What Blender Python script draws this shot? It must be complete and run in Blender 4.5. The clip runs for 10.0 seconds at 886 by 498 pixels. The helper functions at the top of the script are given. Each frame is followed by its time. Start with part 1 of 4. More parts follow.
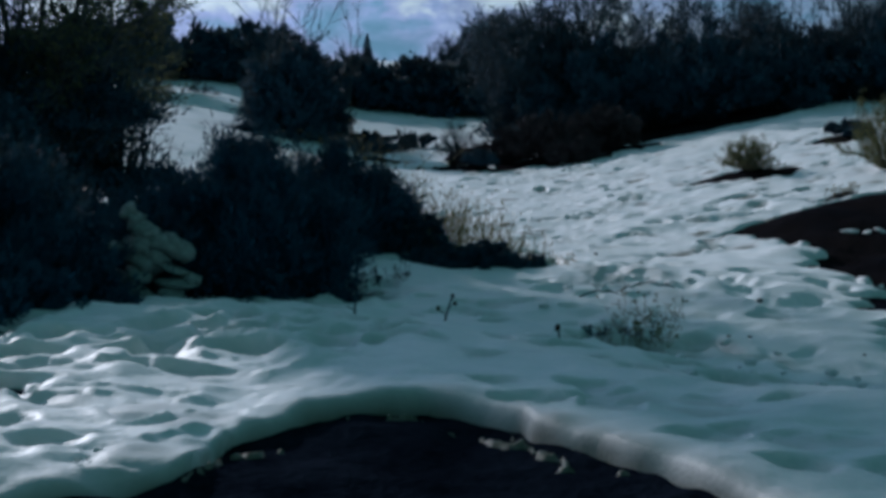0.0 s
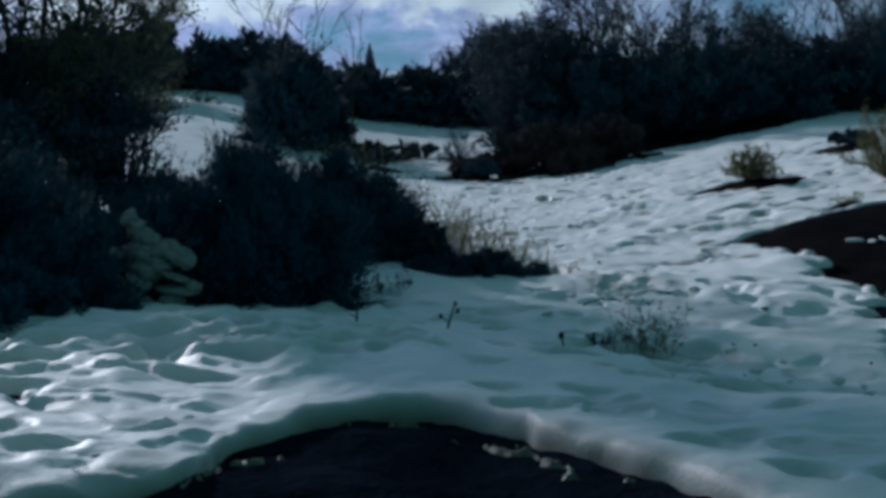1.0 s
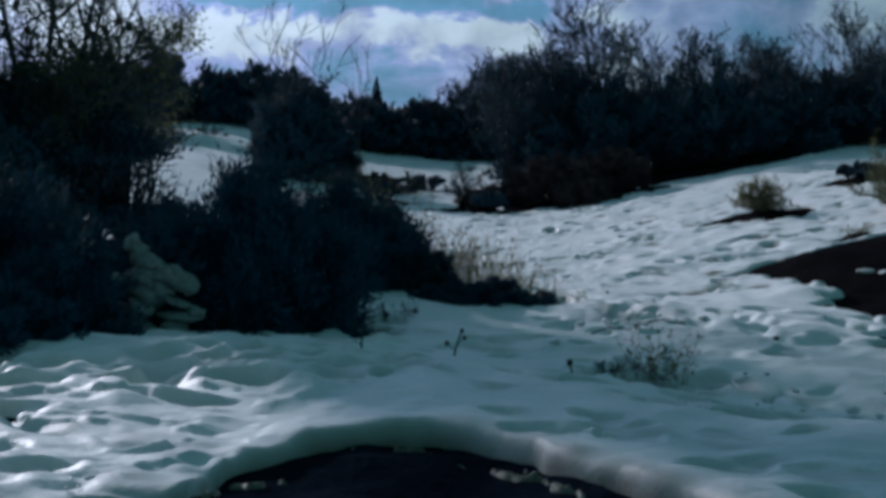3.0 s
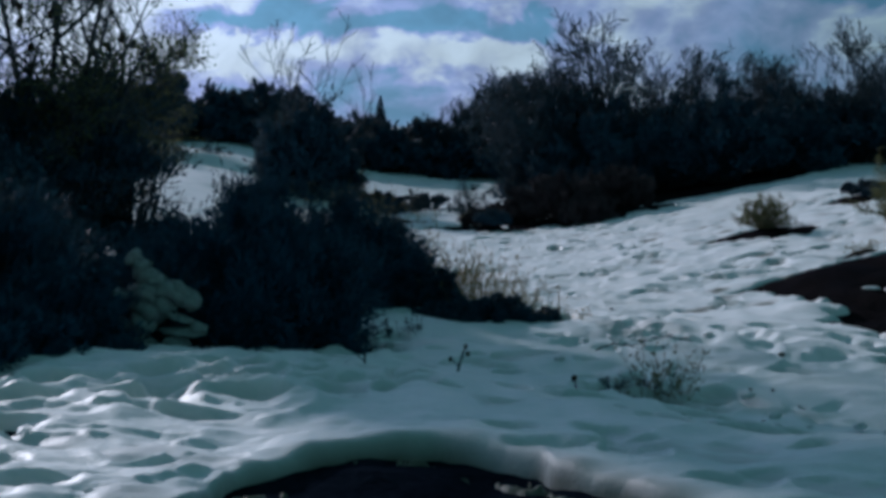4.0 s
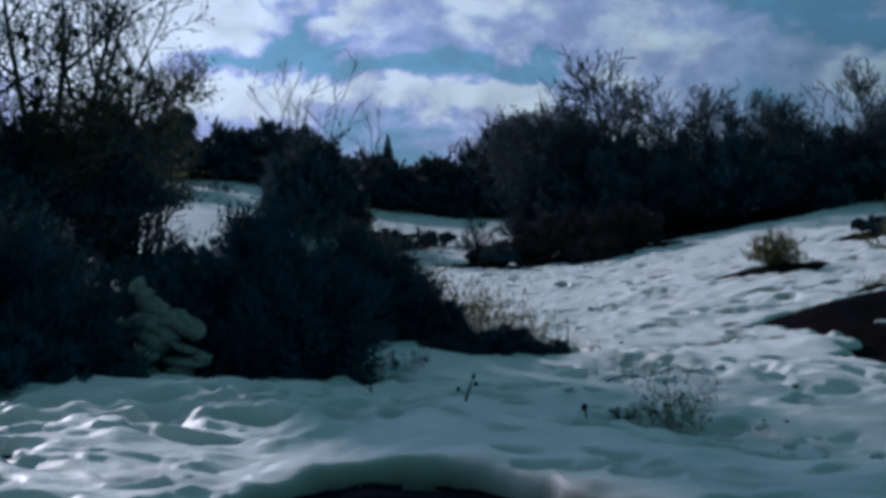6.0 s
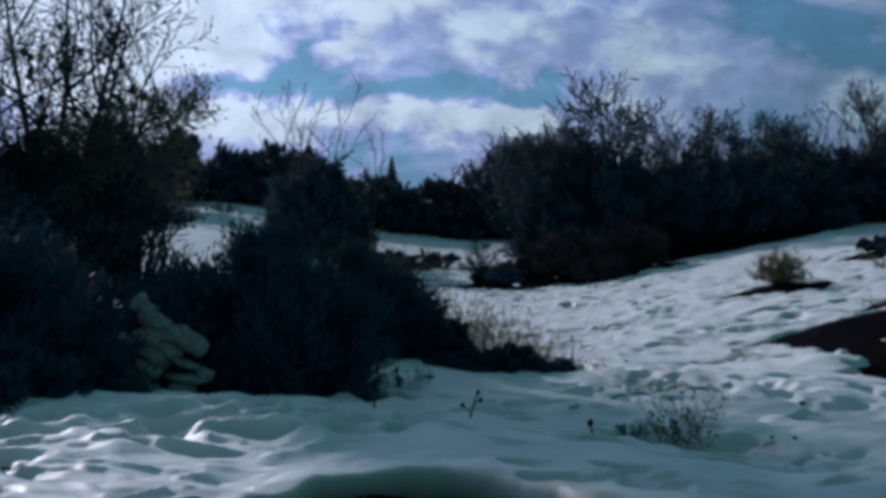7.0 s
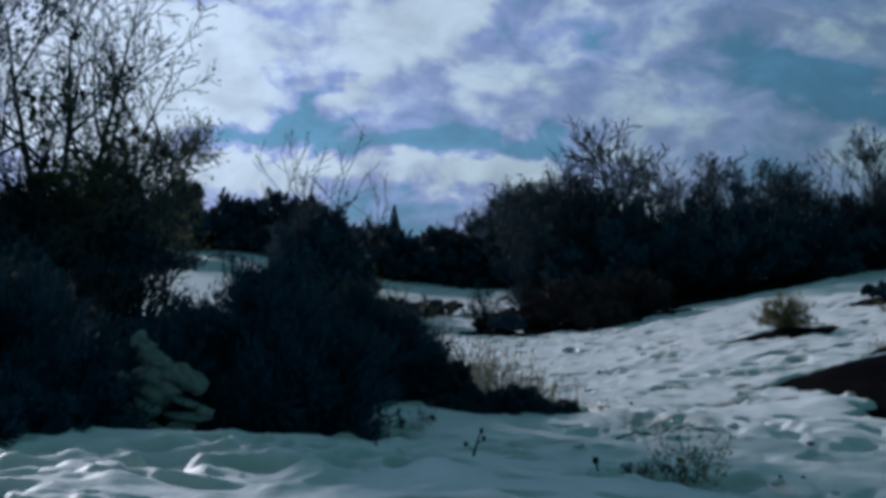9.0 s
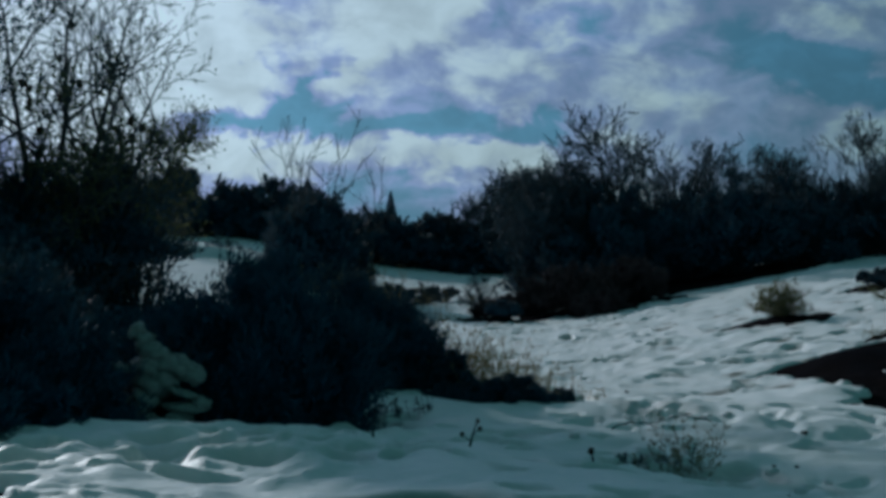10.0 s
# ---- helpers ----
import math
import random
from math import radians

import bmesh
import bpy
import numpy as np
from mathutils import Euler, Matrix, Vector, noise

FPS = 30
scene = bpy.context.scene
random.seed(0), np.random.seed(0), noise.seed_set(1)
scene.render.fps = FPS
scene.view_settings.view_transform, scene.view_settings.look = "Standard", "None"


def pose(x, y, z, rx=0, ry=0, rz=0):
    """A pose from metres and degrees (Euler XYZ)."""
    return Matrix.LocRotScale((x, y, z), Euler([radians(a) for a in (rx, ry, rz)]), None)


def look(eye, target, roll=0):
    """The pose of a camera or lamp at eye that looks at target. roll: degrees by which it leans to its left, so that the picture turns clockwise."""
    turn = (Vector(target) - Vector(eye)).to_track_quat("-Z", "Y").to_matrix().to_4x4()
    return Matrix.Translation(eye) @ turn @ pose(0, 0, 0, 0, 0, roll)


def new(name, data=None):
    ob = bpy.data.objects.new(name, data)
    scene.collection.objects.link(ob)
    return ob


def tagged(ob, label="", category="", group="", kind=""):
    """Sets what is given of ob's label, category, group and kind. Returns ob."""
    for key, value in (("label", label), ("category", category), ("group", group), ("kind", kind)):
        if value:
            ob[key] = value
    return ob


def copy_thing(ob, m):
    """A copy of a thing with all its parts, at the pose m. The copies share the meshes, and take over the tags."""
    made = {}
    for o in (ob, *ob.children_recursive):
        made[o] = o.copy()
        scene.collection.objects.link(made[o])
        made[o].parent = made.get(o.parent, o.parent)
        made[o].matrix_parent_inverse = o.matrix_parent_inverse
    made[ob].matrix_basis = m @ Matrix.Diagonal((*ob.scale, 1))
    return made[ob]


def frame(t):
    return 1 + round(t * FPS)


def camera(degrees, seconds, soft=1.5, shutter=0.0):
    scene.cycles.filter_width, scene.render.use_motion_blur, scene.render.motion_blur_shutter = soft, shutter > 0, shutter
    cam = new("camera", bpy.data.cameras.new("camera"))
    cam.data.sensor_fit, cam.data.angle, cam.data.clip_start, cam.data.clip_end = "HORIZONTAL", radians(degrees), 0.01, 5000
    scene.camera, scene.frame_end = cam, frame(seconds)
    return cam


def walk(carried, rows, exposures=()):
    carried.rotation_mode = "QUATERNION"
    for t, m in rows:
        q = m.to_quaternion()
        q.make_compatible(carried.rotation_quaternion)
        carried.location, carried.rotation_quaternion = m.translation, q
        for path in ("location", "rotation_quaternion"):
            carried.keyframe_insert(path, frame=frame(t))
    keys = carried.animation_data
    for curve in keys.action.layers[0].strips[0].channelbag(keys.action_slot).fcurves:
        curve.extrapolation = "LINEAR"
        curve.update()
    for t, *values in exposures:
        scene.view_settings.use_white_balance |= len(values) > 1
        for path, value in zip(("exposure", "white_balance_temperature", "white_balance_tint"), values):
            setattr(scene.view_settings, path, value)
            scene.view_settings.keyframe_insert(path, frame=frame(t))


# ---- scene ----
EXPO, KELVIN, TINT, CLOUD = -0.25, 4940, -12, 0.97
cam = camera(35.81, 10.0, soft=4.0)
walk(cam, [
    (0.0, look((0.504, -0.853, 1.582), (0.2172, 4.0921, 0.9024), -0.20)),
    (0.5, look((0.501, -0.822, 1.565), (0.2089, 4.1252, 0.9011), -0.17)),
    (1.0, look((0.497, -0.790, 1.549), (0.2020, 4.1601, 0.9093), -0.14)),
    (1.5, look((0.492, -0.753, 1.527), (0.1932, 4.2008, 0.9183), -0.02)),
    (2.0, look((0.489, -0.727, 1.511), (0.1848, 4.2307, 0.9346), -0.01)),
    (2.5, look((0.487, -0.697, 1.494), (0.1764, 4.2639, 0.9485), 0.04)),
    (4.0, look((0.483, -0.631, 1.445), (0.1518, 4.3382, 1.0036), 0.08)),
    (4.5, look((0.482, -0.602, 1.424), (0.1437, 4.3703, 1.0210), 0.08)),
    (5.0, look((0.478, -0.571, 1.400), (0.1339, 4.4037, 1.0338), 0.08)),
    (5.5, look((0.475, -0.541, 1.376), (0.1241, 4.4363, 1.0474), 0.09)),
    (7.0, look((0.468, -0.461, 1.297), (0.0946, 4.5210, 1.0922), 0.07)),
    (7.5, look((0.462, -0.427, 1.263), (0.0835, 4.5558, 1.1096), 0.07)),
    (8.0, look((0.462, -0.415, 1.241), (0.0787, 4.5696, 1.1417), 0.07)),
    (8.5, look((0.462, -0.392, 1.217), (0.0767, 4.5929, 1.1695), 0.06)),
    (9.0, look((0.460, -0.378, 1.204), (0.0766, 4.6072, 1.1856), 0.10)),
    (9.5, look((0.460, -0.387, 1.223), (0.0831, 4.5984, 1.1930), 0.00)),
    (10.0, look((0.464, -0.417, 1.245), (0.0936, 4.5690, 1.1710), 0.03)),
], exposures=[(0.0, EXPO + 0.03, KELVIN - 10, TINT - 4), (4.0, EXPO, KELVIN, TINT), (8.7, EXPO, KELVIN + 80, TINT + 3), (9.2, EXPO - 0.27, KELVIN, TINT - 6), (9.6, EXPO - 0.38, KELVIN + 20, TINT - 11), (10.0, EXPO - 0.32, KELVIN + 20, TINT - 12)])

# ---- light: a low sun ahead and to the left, veiled by broken cloud ----
SUN_AZ, SUN_EL = radians(38), radians(21)      # azimuth to the left of the line of sight
SUN_DIR = Vector((-math.sin(SUN_AZ) * math.cos(SUN_EL), math.cos(SUN_AZ) * math.cos(SUN_EL), math.sin(SUN_EL)))
sun = new("sun", bpy.data.lights.new("sun", "SUN"))
sun.data.energy, sun.data.angle, sun.data.color = 3.75, radians(1.2), (1.0, 0.735, 0.725)
sun.matrix_world = look((0, 0, 30), Vector((0, 0, 30)) - SUN_DIR)


class Nodes:
    """Short hand for building a node tree."""
    def __init__(self, tree):
        self.tree = tree
        tree.nodes.clear()

    def add(self, kind, **values):
        n = self.tree.nodes.new(kind)
        for key, value in values.items():
            setattr_input(n, key, value, self.tree)
        return n

    def math(self, op, a, b=None, c=None):
        n = self.tree.nodes.new("ShaderNodeMath")
        n.operation = op
        for i, v in enumerate((a, b, c)):
            if v is not None:
                self.put(n.inputs[i], v)
        return n.outputs[0]

    def put(self, socket, v):
        if isinstance(v, bpy.types.NodeSocket):
            self.tree.links.new(v, socket)
        else:
            socket.default_value = v

    def mix(self, f, a, b):
        n = self.tree.nodes.new("ShaderNodeMix")
        n.data_type = "RGBA"
        self.put(n.inputs[0], f), self.put(n.inputs[6], a), self.put(n.inputs[7], b)
        return n.outputs[2]

    def noise(self, vec, scale, detail=4.0, rough=0.55, distort=0.0):
        n = self.tree.nodes.new("ShaderNodeTexNoise")
        self.put(n.inputs["Vector"], vec)
        n.inputs["Scale"].default_value, n.inputs["Detail"].default_value = scale, detail
        n.inputs["Roughness"].default_value, n.inputs["Distortion"].default_value = rough, distort
        return n.outputs["Fac"]

    def ramp(self, v, lo, hi, a=0.0, b=1.0):
        n = self.tree.nodes.new("ShaderNodeMapRange")
        n.interpolation_type = "SMOOTHSTEP"
        self.put(n.inputs[0], v)
        for i, q in enumerate((lo, hi, a, b)):
            n.inputs[1 + i].default_value = q
        return n.outputs[0]


def setattr_input(n, key, value, tree):
    if isinstance(value, bpy.types.NodeSocket):
        tree.links.new(value, n.inputs[key])
    else:
        n.inputs[key].default_value = value


def rgb(r, g, b):
    return (r, g, b, 1.0)


def build_world():
    w = bpy.data.worlds.new("sky")
    scene.world = w
    w.use_nodes = True
    k = Nodes(w.node_tree)
    t = w.node_tree
    sky = t.nodes.new("ShaderNodeTexSky")
    sky.sky_type, sky.sun_disc = "NISHITA", False
    sky.sun_elevation, sky.sun_rotation = SUN_EL, -SUN_AZ
    sky.air_density, sky.dust_density = 1.2, 0.6
    co = t.nodes.new("ShaderNodeTexCoord").outputs["Generated"]
    sep = t.nodes.new("ShaderNodeSeparateXYZ")
    t.links.new(co, sep.inputs[0])
    x, y, z = sep.outputs
    # flat directions: u to the right, v up, in units of the tangent
    yy = k.math("MAXIMUM", y, 0.08)
    uv = t.nodes.new("ShaderNodeCombineXYZ")
    t.links.new(k.math("MULTIPLY", x, 1.0), uv.inputs[0])
    t.links.new(k.math("MULTIPLY", z, 1.5), uv.inputs[1])
    t.links.new(y, uv.inputs[2])
    warp = k.math("SUBTRACT", k.noise(uv.outputs[0], 14.0, 4.0, 0.6), 0.5)
    warp2 = k.math("SUBTRACT", k.noise(uv.outputs[0], 19.0, 4.0, 0.6, 1.0), 0.5)
    u = k.math("ADD", k.math("DIVIDE", x, yy), k.math("MULTIPLY", warp, 0.16))
    v = k.math("ADD", k.math("DIVIDE", z, yy), k.math("MULTIPLY", warp2, 0.05))
    big = k.noise(uv.outputs[0], 9.0, 5.0, 0.55, 0.6)
    fine = k.noise(uv.outputs[0], 24.0, 5.0, 0.58, 0.4)
    n = k.math("ADD", k.math("MULTIPLY", big, 0.60), k.math("MULTIPLY", fine, 0.40))

    def bank(uc, vc, su, sv, amount, tilt=0.0):
        """A long soft heap of cloud (or a gap in it, where amount is negative)."""
        du = k.math("SUBTRACT", u, uc)
        dv = k.math("SUBTRACT", k.math("SUBTRACT", v, vc), k.math("MULTIPLY", du, tilt))
        a = k.math("POWER", k.math("ABSOLUTE", k.math("DIVIDE", du, su)), 2.0)
        b = k.math("POWER", k.math("ABSOLUTE", k.math("DIVIDE", dv, sv)), 2.0)
        return k.math("MULTIPLY", k.math("EXPONENT", k.math("MULTIPLY", k.math("ADD", a, b), -1.0)), amount)

    total = n
    for heap in ((-0.200, 0.079, 0.050, 0.009, -0.34), (-0.085, 0.077, 0.060, 0.009, -0.26), (-0.010, 0.074, 0.034, 0.011, -0.34),
                 (-0.167, 0.102, 0.013, 0.020, -0.28, 0.3), (-0.226, 0.030, 0.040, 0.013, -0.14), (-0.085, 0.030, 0.035, 0.009, -0.12),
                 (-0.245, 0.135, 0.060, 0.050, 0.30), (-0.137, 0.122, 0.020, 0.022, 0.14), (-0.112, 0.162, 0.060, 0.030, 0.22),
                 (-0.205, 0.120, 0.010, 0.014, -0.14), (-0.030, 0.115, 0.050, 0.030, 0.12), (0.018, 0.148, 0.030, 0.022, -0.16, -0.3),
                 (0.060, 0.112, 0.045, 0.026, 0.05), (0.210, 0.108, 0.075, 0.014, -0.36, -0.30), (0.140, 0.082, 0.080, 0.016, 0.06),
                 (0.200, 0.150, 0.060, 0.020, 0.05), (-0.380, 0.130, 0.090, 0.080, 0.28)):
        total = k.math("ADD", total, bank(*heap))
    # the low bank of cloud with a sharp upper edge
    low = k.math("MULTIPLY", k.ramp(v, 0.071, 0.059), k.ramp(v, 0.022, 0.052))
    low = k.math("MULTIPLY", low, k.math("MULTIPLY", k.ramp(u, -0.30, -0.22), k.ramp(u, 0.02, -0.04)))
    total = k.math("ADD", total, k.math("MULTIPLY", low, 0.17))
    cover = k.ramp(total, 0.28, 0.74)
    # clouds are brightest round the veiled sun and dull away from it
    dot = t.nodes.new("ShaderNodeVectorMath")
    dot.operation = "DOT_PRODUCT"
    t.links.new(co, dot.inputs[0])
    dot.inputs[1].default_value = SUN_DIR
    near2 = k.math("POWER", k.math("MAXIMUM", dot.outputs["Value"], 0.0), 2.9)
    near2 = k.math("MULTIPLY", near2, k.ramp(z, 0.20, 0.6, 1.0, 0.34))      # the cloud lies low; overhead it is clear
    half, full = k.ramp(cover, 0.05, 0.50), k.ramp(cover, 0.45, 0.95)
    near_sky = k.mix(full, k.mix(half, rgb(0.35, 0.54, 0.82), rgb(0.72, 0.64, 1.16)), rgb(1.36, 1.18, 1.36))
    far_sky = k.mix(full, k.mix(half, rgb(0.028, 0.074, 0.118), rgb(0.068, 0.126, 0.112)), rgb(0.105, 0.172, 0.128))
    cloud = k.mix(near2, far_sky, near_sky)
    lum = k.ramp(fine, 0.30, 0.70, 0.84, 1.12)
    cl = t.nodes.new("ShaderNodeVectorMath")
    cl.operation = "SCALE"
    t.links.new(cloud, cl.inputs[0])
    t.links.new(lum, cl.inputs["Scale"])
    b1 = t.nodes.new("ShaderNodeBackground")
    t.links.new(sky.outputs[0], b1.inputs[0])
    b1.inputs[1].default_value = 0.05
    b2 = t.nodes.new("ShaderNodeBackground")
    t.links.new(cl.outputs[0], b2.inputs[0])
    b2.inputs[1].default_value = CLOUD
    mixer = t.nodes.new("ShaderNodeMixShader")
    mixer.inputs[0].default_value = 0.92
    t.links.new(b1.outputs[0], mixer.inputs[1])
    t.links.new(b2.outputs[0], mixer.inputs[2])
    out = t.nodes.new("ShaderNodeOutputWorld")
    t.links.new(mixer.outputs[0], out.inputs[0])


build_world()


# ---- materials ----
def surface(name, dark, light, rough=0.8, scale=6.0, fine=60.0, bump=0.3, dist=0.02, spec=0.3, through_light=0.0, leaf_light=(0.2, 0.16, 0.05), vary=False, stain_shade=None):
    """A material of two noise scales between two colours, with fine relief; through_light lets light shine through leaves."""
    m = bpy.data.materials.new(name)
    m.use_nodes = True
    k = Nodes(m.node_tree)
    t = m.node_tree
    co = t.nodes.new("ShaderNodeTexCoord").outputs["Object"]
    a = k.noise(co, scale, 5.0, 0.6)
    b = k.noise(co, fine, 3.0, 0.6)
    f = k.ramp(k.math("ADD", k.math("MULTIPLY", a, 0.65), k.math("MULTIPLY", b, 0.35)), 0.33, 0.67)
    if vary:
        g = t.nodes.new("ShaderNodeNewGeometry")
        f = k.math("MULTIPLY_ADD", g.outputs["Random Per Island"], 0.6, k.math("MULTIPLY", f, 0.4))
    col = k.mix(f, rgb(*dark), rgb(*light))
    # second colour from a mesh layer: earth tone, soil stain, painted shade
    if stain_shade:
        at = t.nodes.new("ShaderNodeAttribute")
        at.attribute_name = "stain_shade"
        col = k.mix(k.math("MULTIPLY", at.outputs["Fac"], 0.92), col, rgb(*stain_shade))
    p = t.nodes.new("ShaderNodeBsdfPrincipled")
    t.links.new(col, p.inputs["Base Color"])
    p.inputs["Roughness"].default_value = rough
    p.inputs["Specular IOR Level"].default_value = spec
    if bump:
        bn = t.nodes.new("ShaderNodeBump")
        bn.inputs["Strength"].default_value, bn.inputs["Distance"].default_value = bump, dist
        t.links.new(k.math("ADD", a, k.math("MULTIPLY", b, 0.5)), bn.inputs["Height"])
        t.links.new(bn.outputs[0], p.inputs["Normal"])
    out = t.nodes.new("ShaderNodeOutputMaterial")
    last = p.outputs[0]
    if through_light:
        tr = t.nodes.new("ShaderNodeBsdfTranslucent")
        tr.inputs[0].default_value = rgb(*leaf_light)
        mx = t.nodes.new("ShaderNodeMixShader")
        mx.inputs[0].default_value = through_light
        t.links.new(last, mx.inputs[1])
        t.links.new(tr.outputs[0], mx.inputs[2])
        last = mx.outputs[0]
    t.links.new(last, out.inputs[0])
    return m


SNOW = surface("old_snow", (0.74, 0.79, 0.80), (0.88, 0.89, 0.90), 0.55, 2.2, 38.0, 0.35, 0.02, 0.4, stain_shade=(0.100, 0.099, 0.062))
SNOW_CLOD = surface("snow_clod", (0.70, 0.74, 0.76), (0.88, 0.89, 0.90), 0.5, 8.0, 60.0, 0.5, 0.02, 0.4)
# darker copy of the snow, with the shade among branches put into its colour
SHADED_SNOW = surface("shaded_snow", (0.19, 0.21, 0.21), (0.34, 0.36, 0.35), 0.6, 6.0, 45.0, 0.5, 0.02, 0.3)
SOIL = surface("wet_soil", (0.004, 0.006, 0.011), (0.014, 0.018, 0.029), 1.0, 3.0, 26.0, 0.8, 0.04, 0.0, stain_shade=(0.0145, 0.0115, 0.0115))
BARK = surface("grey_bark", (0.024, 0.030, 0.040), (0.090, 0.102, 0.120), 0.9, 8.0, 70.0, 0.6, 0.01, 0.2)
TWIG = surface("twig_bark", (0.020, 0.033, 0.045), (0.070, 0.096, 0.115), 0.85, 5.0, 40.0, 0.0, 0.01, 0.25)
RED_TWIG = surface("reddish_twigs", (0.028, 0.026, 0.034), (0.082, 0.068, 0.078), 0.85, 5.0, 40.0, 0.0, 0.01, 0.25)
NEEDLE = surface("juniper_needles", (0.013, 0.042, 0.080), (0.040, 0.104, 0.190), 0.6, 3.0, 30.0, 0.0, 0.01, 0.2, 0.06, (0.12, 0.13, 0.04), True)
SCRUB = surface("scrub_leaves", (0.016, 0.044, 0.080), (0.050, 0.108, 0.175), 0.65, 2.0, 20.0, 0.0, 0.01, 0.2, 0.05, (0.18, 0.15, 0.05), True)
OLIVE = surface("olive_leaves", (0.030, 0.040, 0.028), (0.105, 0.120, 0.070), 0.7, 3.0, 25.0, 0.0, 0.01, 0.2, 0.2, (0.24, 0.25, 0.11), True)
DRY_GRASS = surface("dry_grass", (0.085, 0.088, 0.050), (0.30, 0.29, 0.175), 0.7, 3.0, 30.0, 0.0, 0.01, 0.2, 0.2, (0.4, 0.3, 0.12), True)
SEED = surface("seed_heads", (0.018, 0.013, 0.010), (0.06, 0.04, 0.028), 0.9, 12.0, 90.0, 0.4, 0.005, 0.1)
STONE = surface("dark_stone", (0.03, 0.028, 0.026), (0.12, 0.11, 0.10), 0.85, 6.0, 40.0, 0.5, 0.01, 0.3)


# ---- the lie of the land ----
def sig(v):
    return 0.5 + 0.5 * np.tanh(0.5 * v)


def lie(x, y):
    """Height of the old snow surface: a bank in front, a shallow bowl behind it."""
    x, y = np.asarray(x, float), np.asarray(y, float)
    q = np.abs(x + 1) / 6
    q2 = 1.35 * np.tanh(q * q / 1.25)
    side = -0.18 * np.clip(x, 0, 1.6) * np.exp(-((y - 6.6) / 1.8) ** 2)
    return -0.25 + 0.8 * sig((7 - y) / 1.7) - 0.65 * sig((y - 17) / 3.5) + 0.4 * sig((y - 45) / 3) + 0.84 * sig((y - 14) / 2) * q2 + side - 0.09 * np.exp(-((x - 0.05) / 0.85) ** 2 - ((y - 7.7) / 1.1) ** 2) + 0.01745 * (np.clip(y, -2, 50) - 7.8)


def vnoise(x, y, cell, seed):
    """Smooth value noise, -1 to 1."""
    g = np.random.RandomState(seed).uniform(-1, 1, (256, 256))
    u, v = x / cell + 1000.37, y / cell + 1000.71
    i, j = np.floor(u).astype(int), np.floor(v).astype(int)
    f, h = u - i, v - j
    f, h = f * f * (3 - 2 * f), h * h * (3 - 2 * h)
    i0, i1, j0, j1 = i % 256, (i + 1) % 256, j % 256, (j + 1) % 256
    return (g[i0, j0] * (1 - f) + g[i1, j0] * f) * (1 - h) + (g[i0, j1] * (1 - f) + g[i1, j1] * f) * h


def smooth(v):
    v = np.clip(v, 0, 1)
    return v * v * (3 - 2 * v)


def front_edge(x):
    """Where the thawing sheet of snow ends in front of the camera."""
    return 4.24 - 1.35 * np.abs(x - 0.1) ** 1.4 - 0.42 * sig((-0.50 - x) / 0.015) * np.exp(-((x + 0.50) / 0.30) ** 2) - 0.11 * sig((x - 0.53) / 0.008) + 0.13 * sig((x - 0.53) / 0.2) + 0.04 * vnoise(x, x * 0 + 3.3, 0.23, 4)


# patches thawed bare: centre, half sizes
BARE = [(3.66, 18.1, 0.8, 0.55), (0.6, 26.2, 1.9, 0.7), (2.0, 27.0, 1.1, 0.8), (-0.3, 25.4, 0.35, 0.25), (-2.6, 27.5, 0.6, 0.45),
        (-3.3, 31.0, 0.8, 0.9), (5.55, 21.5, 0.4, 0.5), (-1.35, 9.4, 0.85, 0.8), (-2.9, 7.4, 0.9, 0.9), (0.10, 11.2, 0.5, 0.30), (-4.8, 14.6, 1.3, 1.0), (4.1, 14.75, 0.25, 0.2),
        (-1.62, 4.22, 0.13, 0.16), (1.22, 7.52, 0.24, 0.13), (3.5, 30.5, 3.2, 2.6)]


def bare_amount(x, y):
    """Above 0 where the soil is bare: the thawed bank to the right and the patches under shrubs."""
    rough = 0.16 * vnoise(x, y, 0.5, 11) + 0.10 * vnoise(x, y, 0.17, 12) + 0.05 * vnoise(x, y, 0.07, 13) + 0.13 * vnoise(x * 0.35, y, 0.16, 14) * smooth((14 - y) / 3)
    left = 3.16 - 0.95 * np.exp(-np.clip(13.35 - y, 0, 9) / 0.33) - 0.55 * np.clip(y - 13.35, 0, 9) + 0.06 * np.sin(y * 2.1)
    top = 13.29 + 0.565 * (x - 2.57)
    d = np.minimum(np.minimum(x - left, (top - y) * 0.9), (y - 6.0) * 0.7) + rough * np.where(y > top - 0.5, 0.35, 1.5)
    for cx, cy, rx, ry in BARE:
        e = np.sqrt(((x - cx) / rx) ** 2 + ((y - cy) / ry) ** 2)
        d = np.maximum(d, (1 - e) * min(rx, ry) + rough * 0.8)
    return d


def soil_height(x, y):
    fall = 13.2 + 0.565 * (x - 2.57) - y
    mound = 0.20 * smooth((x - 2.45) / 1.3) * np.where(fall > 0, np.exp(-(fall / 1.5) ** 2), np.exp(-(fall / 0.5) ** 2)) - 0.10 * smooth((x - 2.9) / 0.8) * np.exp(-((fall - 3.2) / 1.8) ** 2)
    for cx, cy, rx, ry in BARE:
        if cy > 13:
            mound = mound + 0.15 * np.exp(-1.2 * (((x - cx) / rx) ** 2 + ((y - cy) / ry) ** 2))
    return lie(x, y) - 0.05 * smooth((16 - y) / 8) - 0.05 + 0.034 * smooth((5.6 - y) / 0.8) + mound + 0.03 * vnoise(x, y, 0.6, 21) + 0.02 * vnoise(x, y, 0.21, 22) + 0.012 * vnoise(x, y, 0.08, 23)


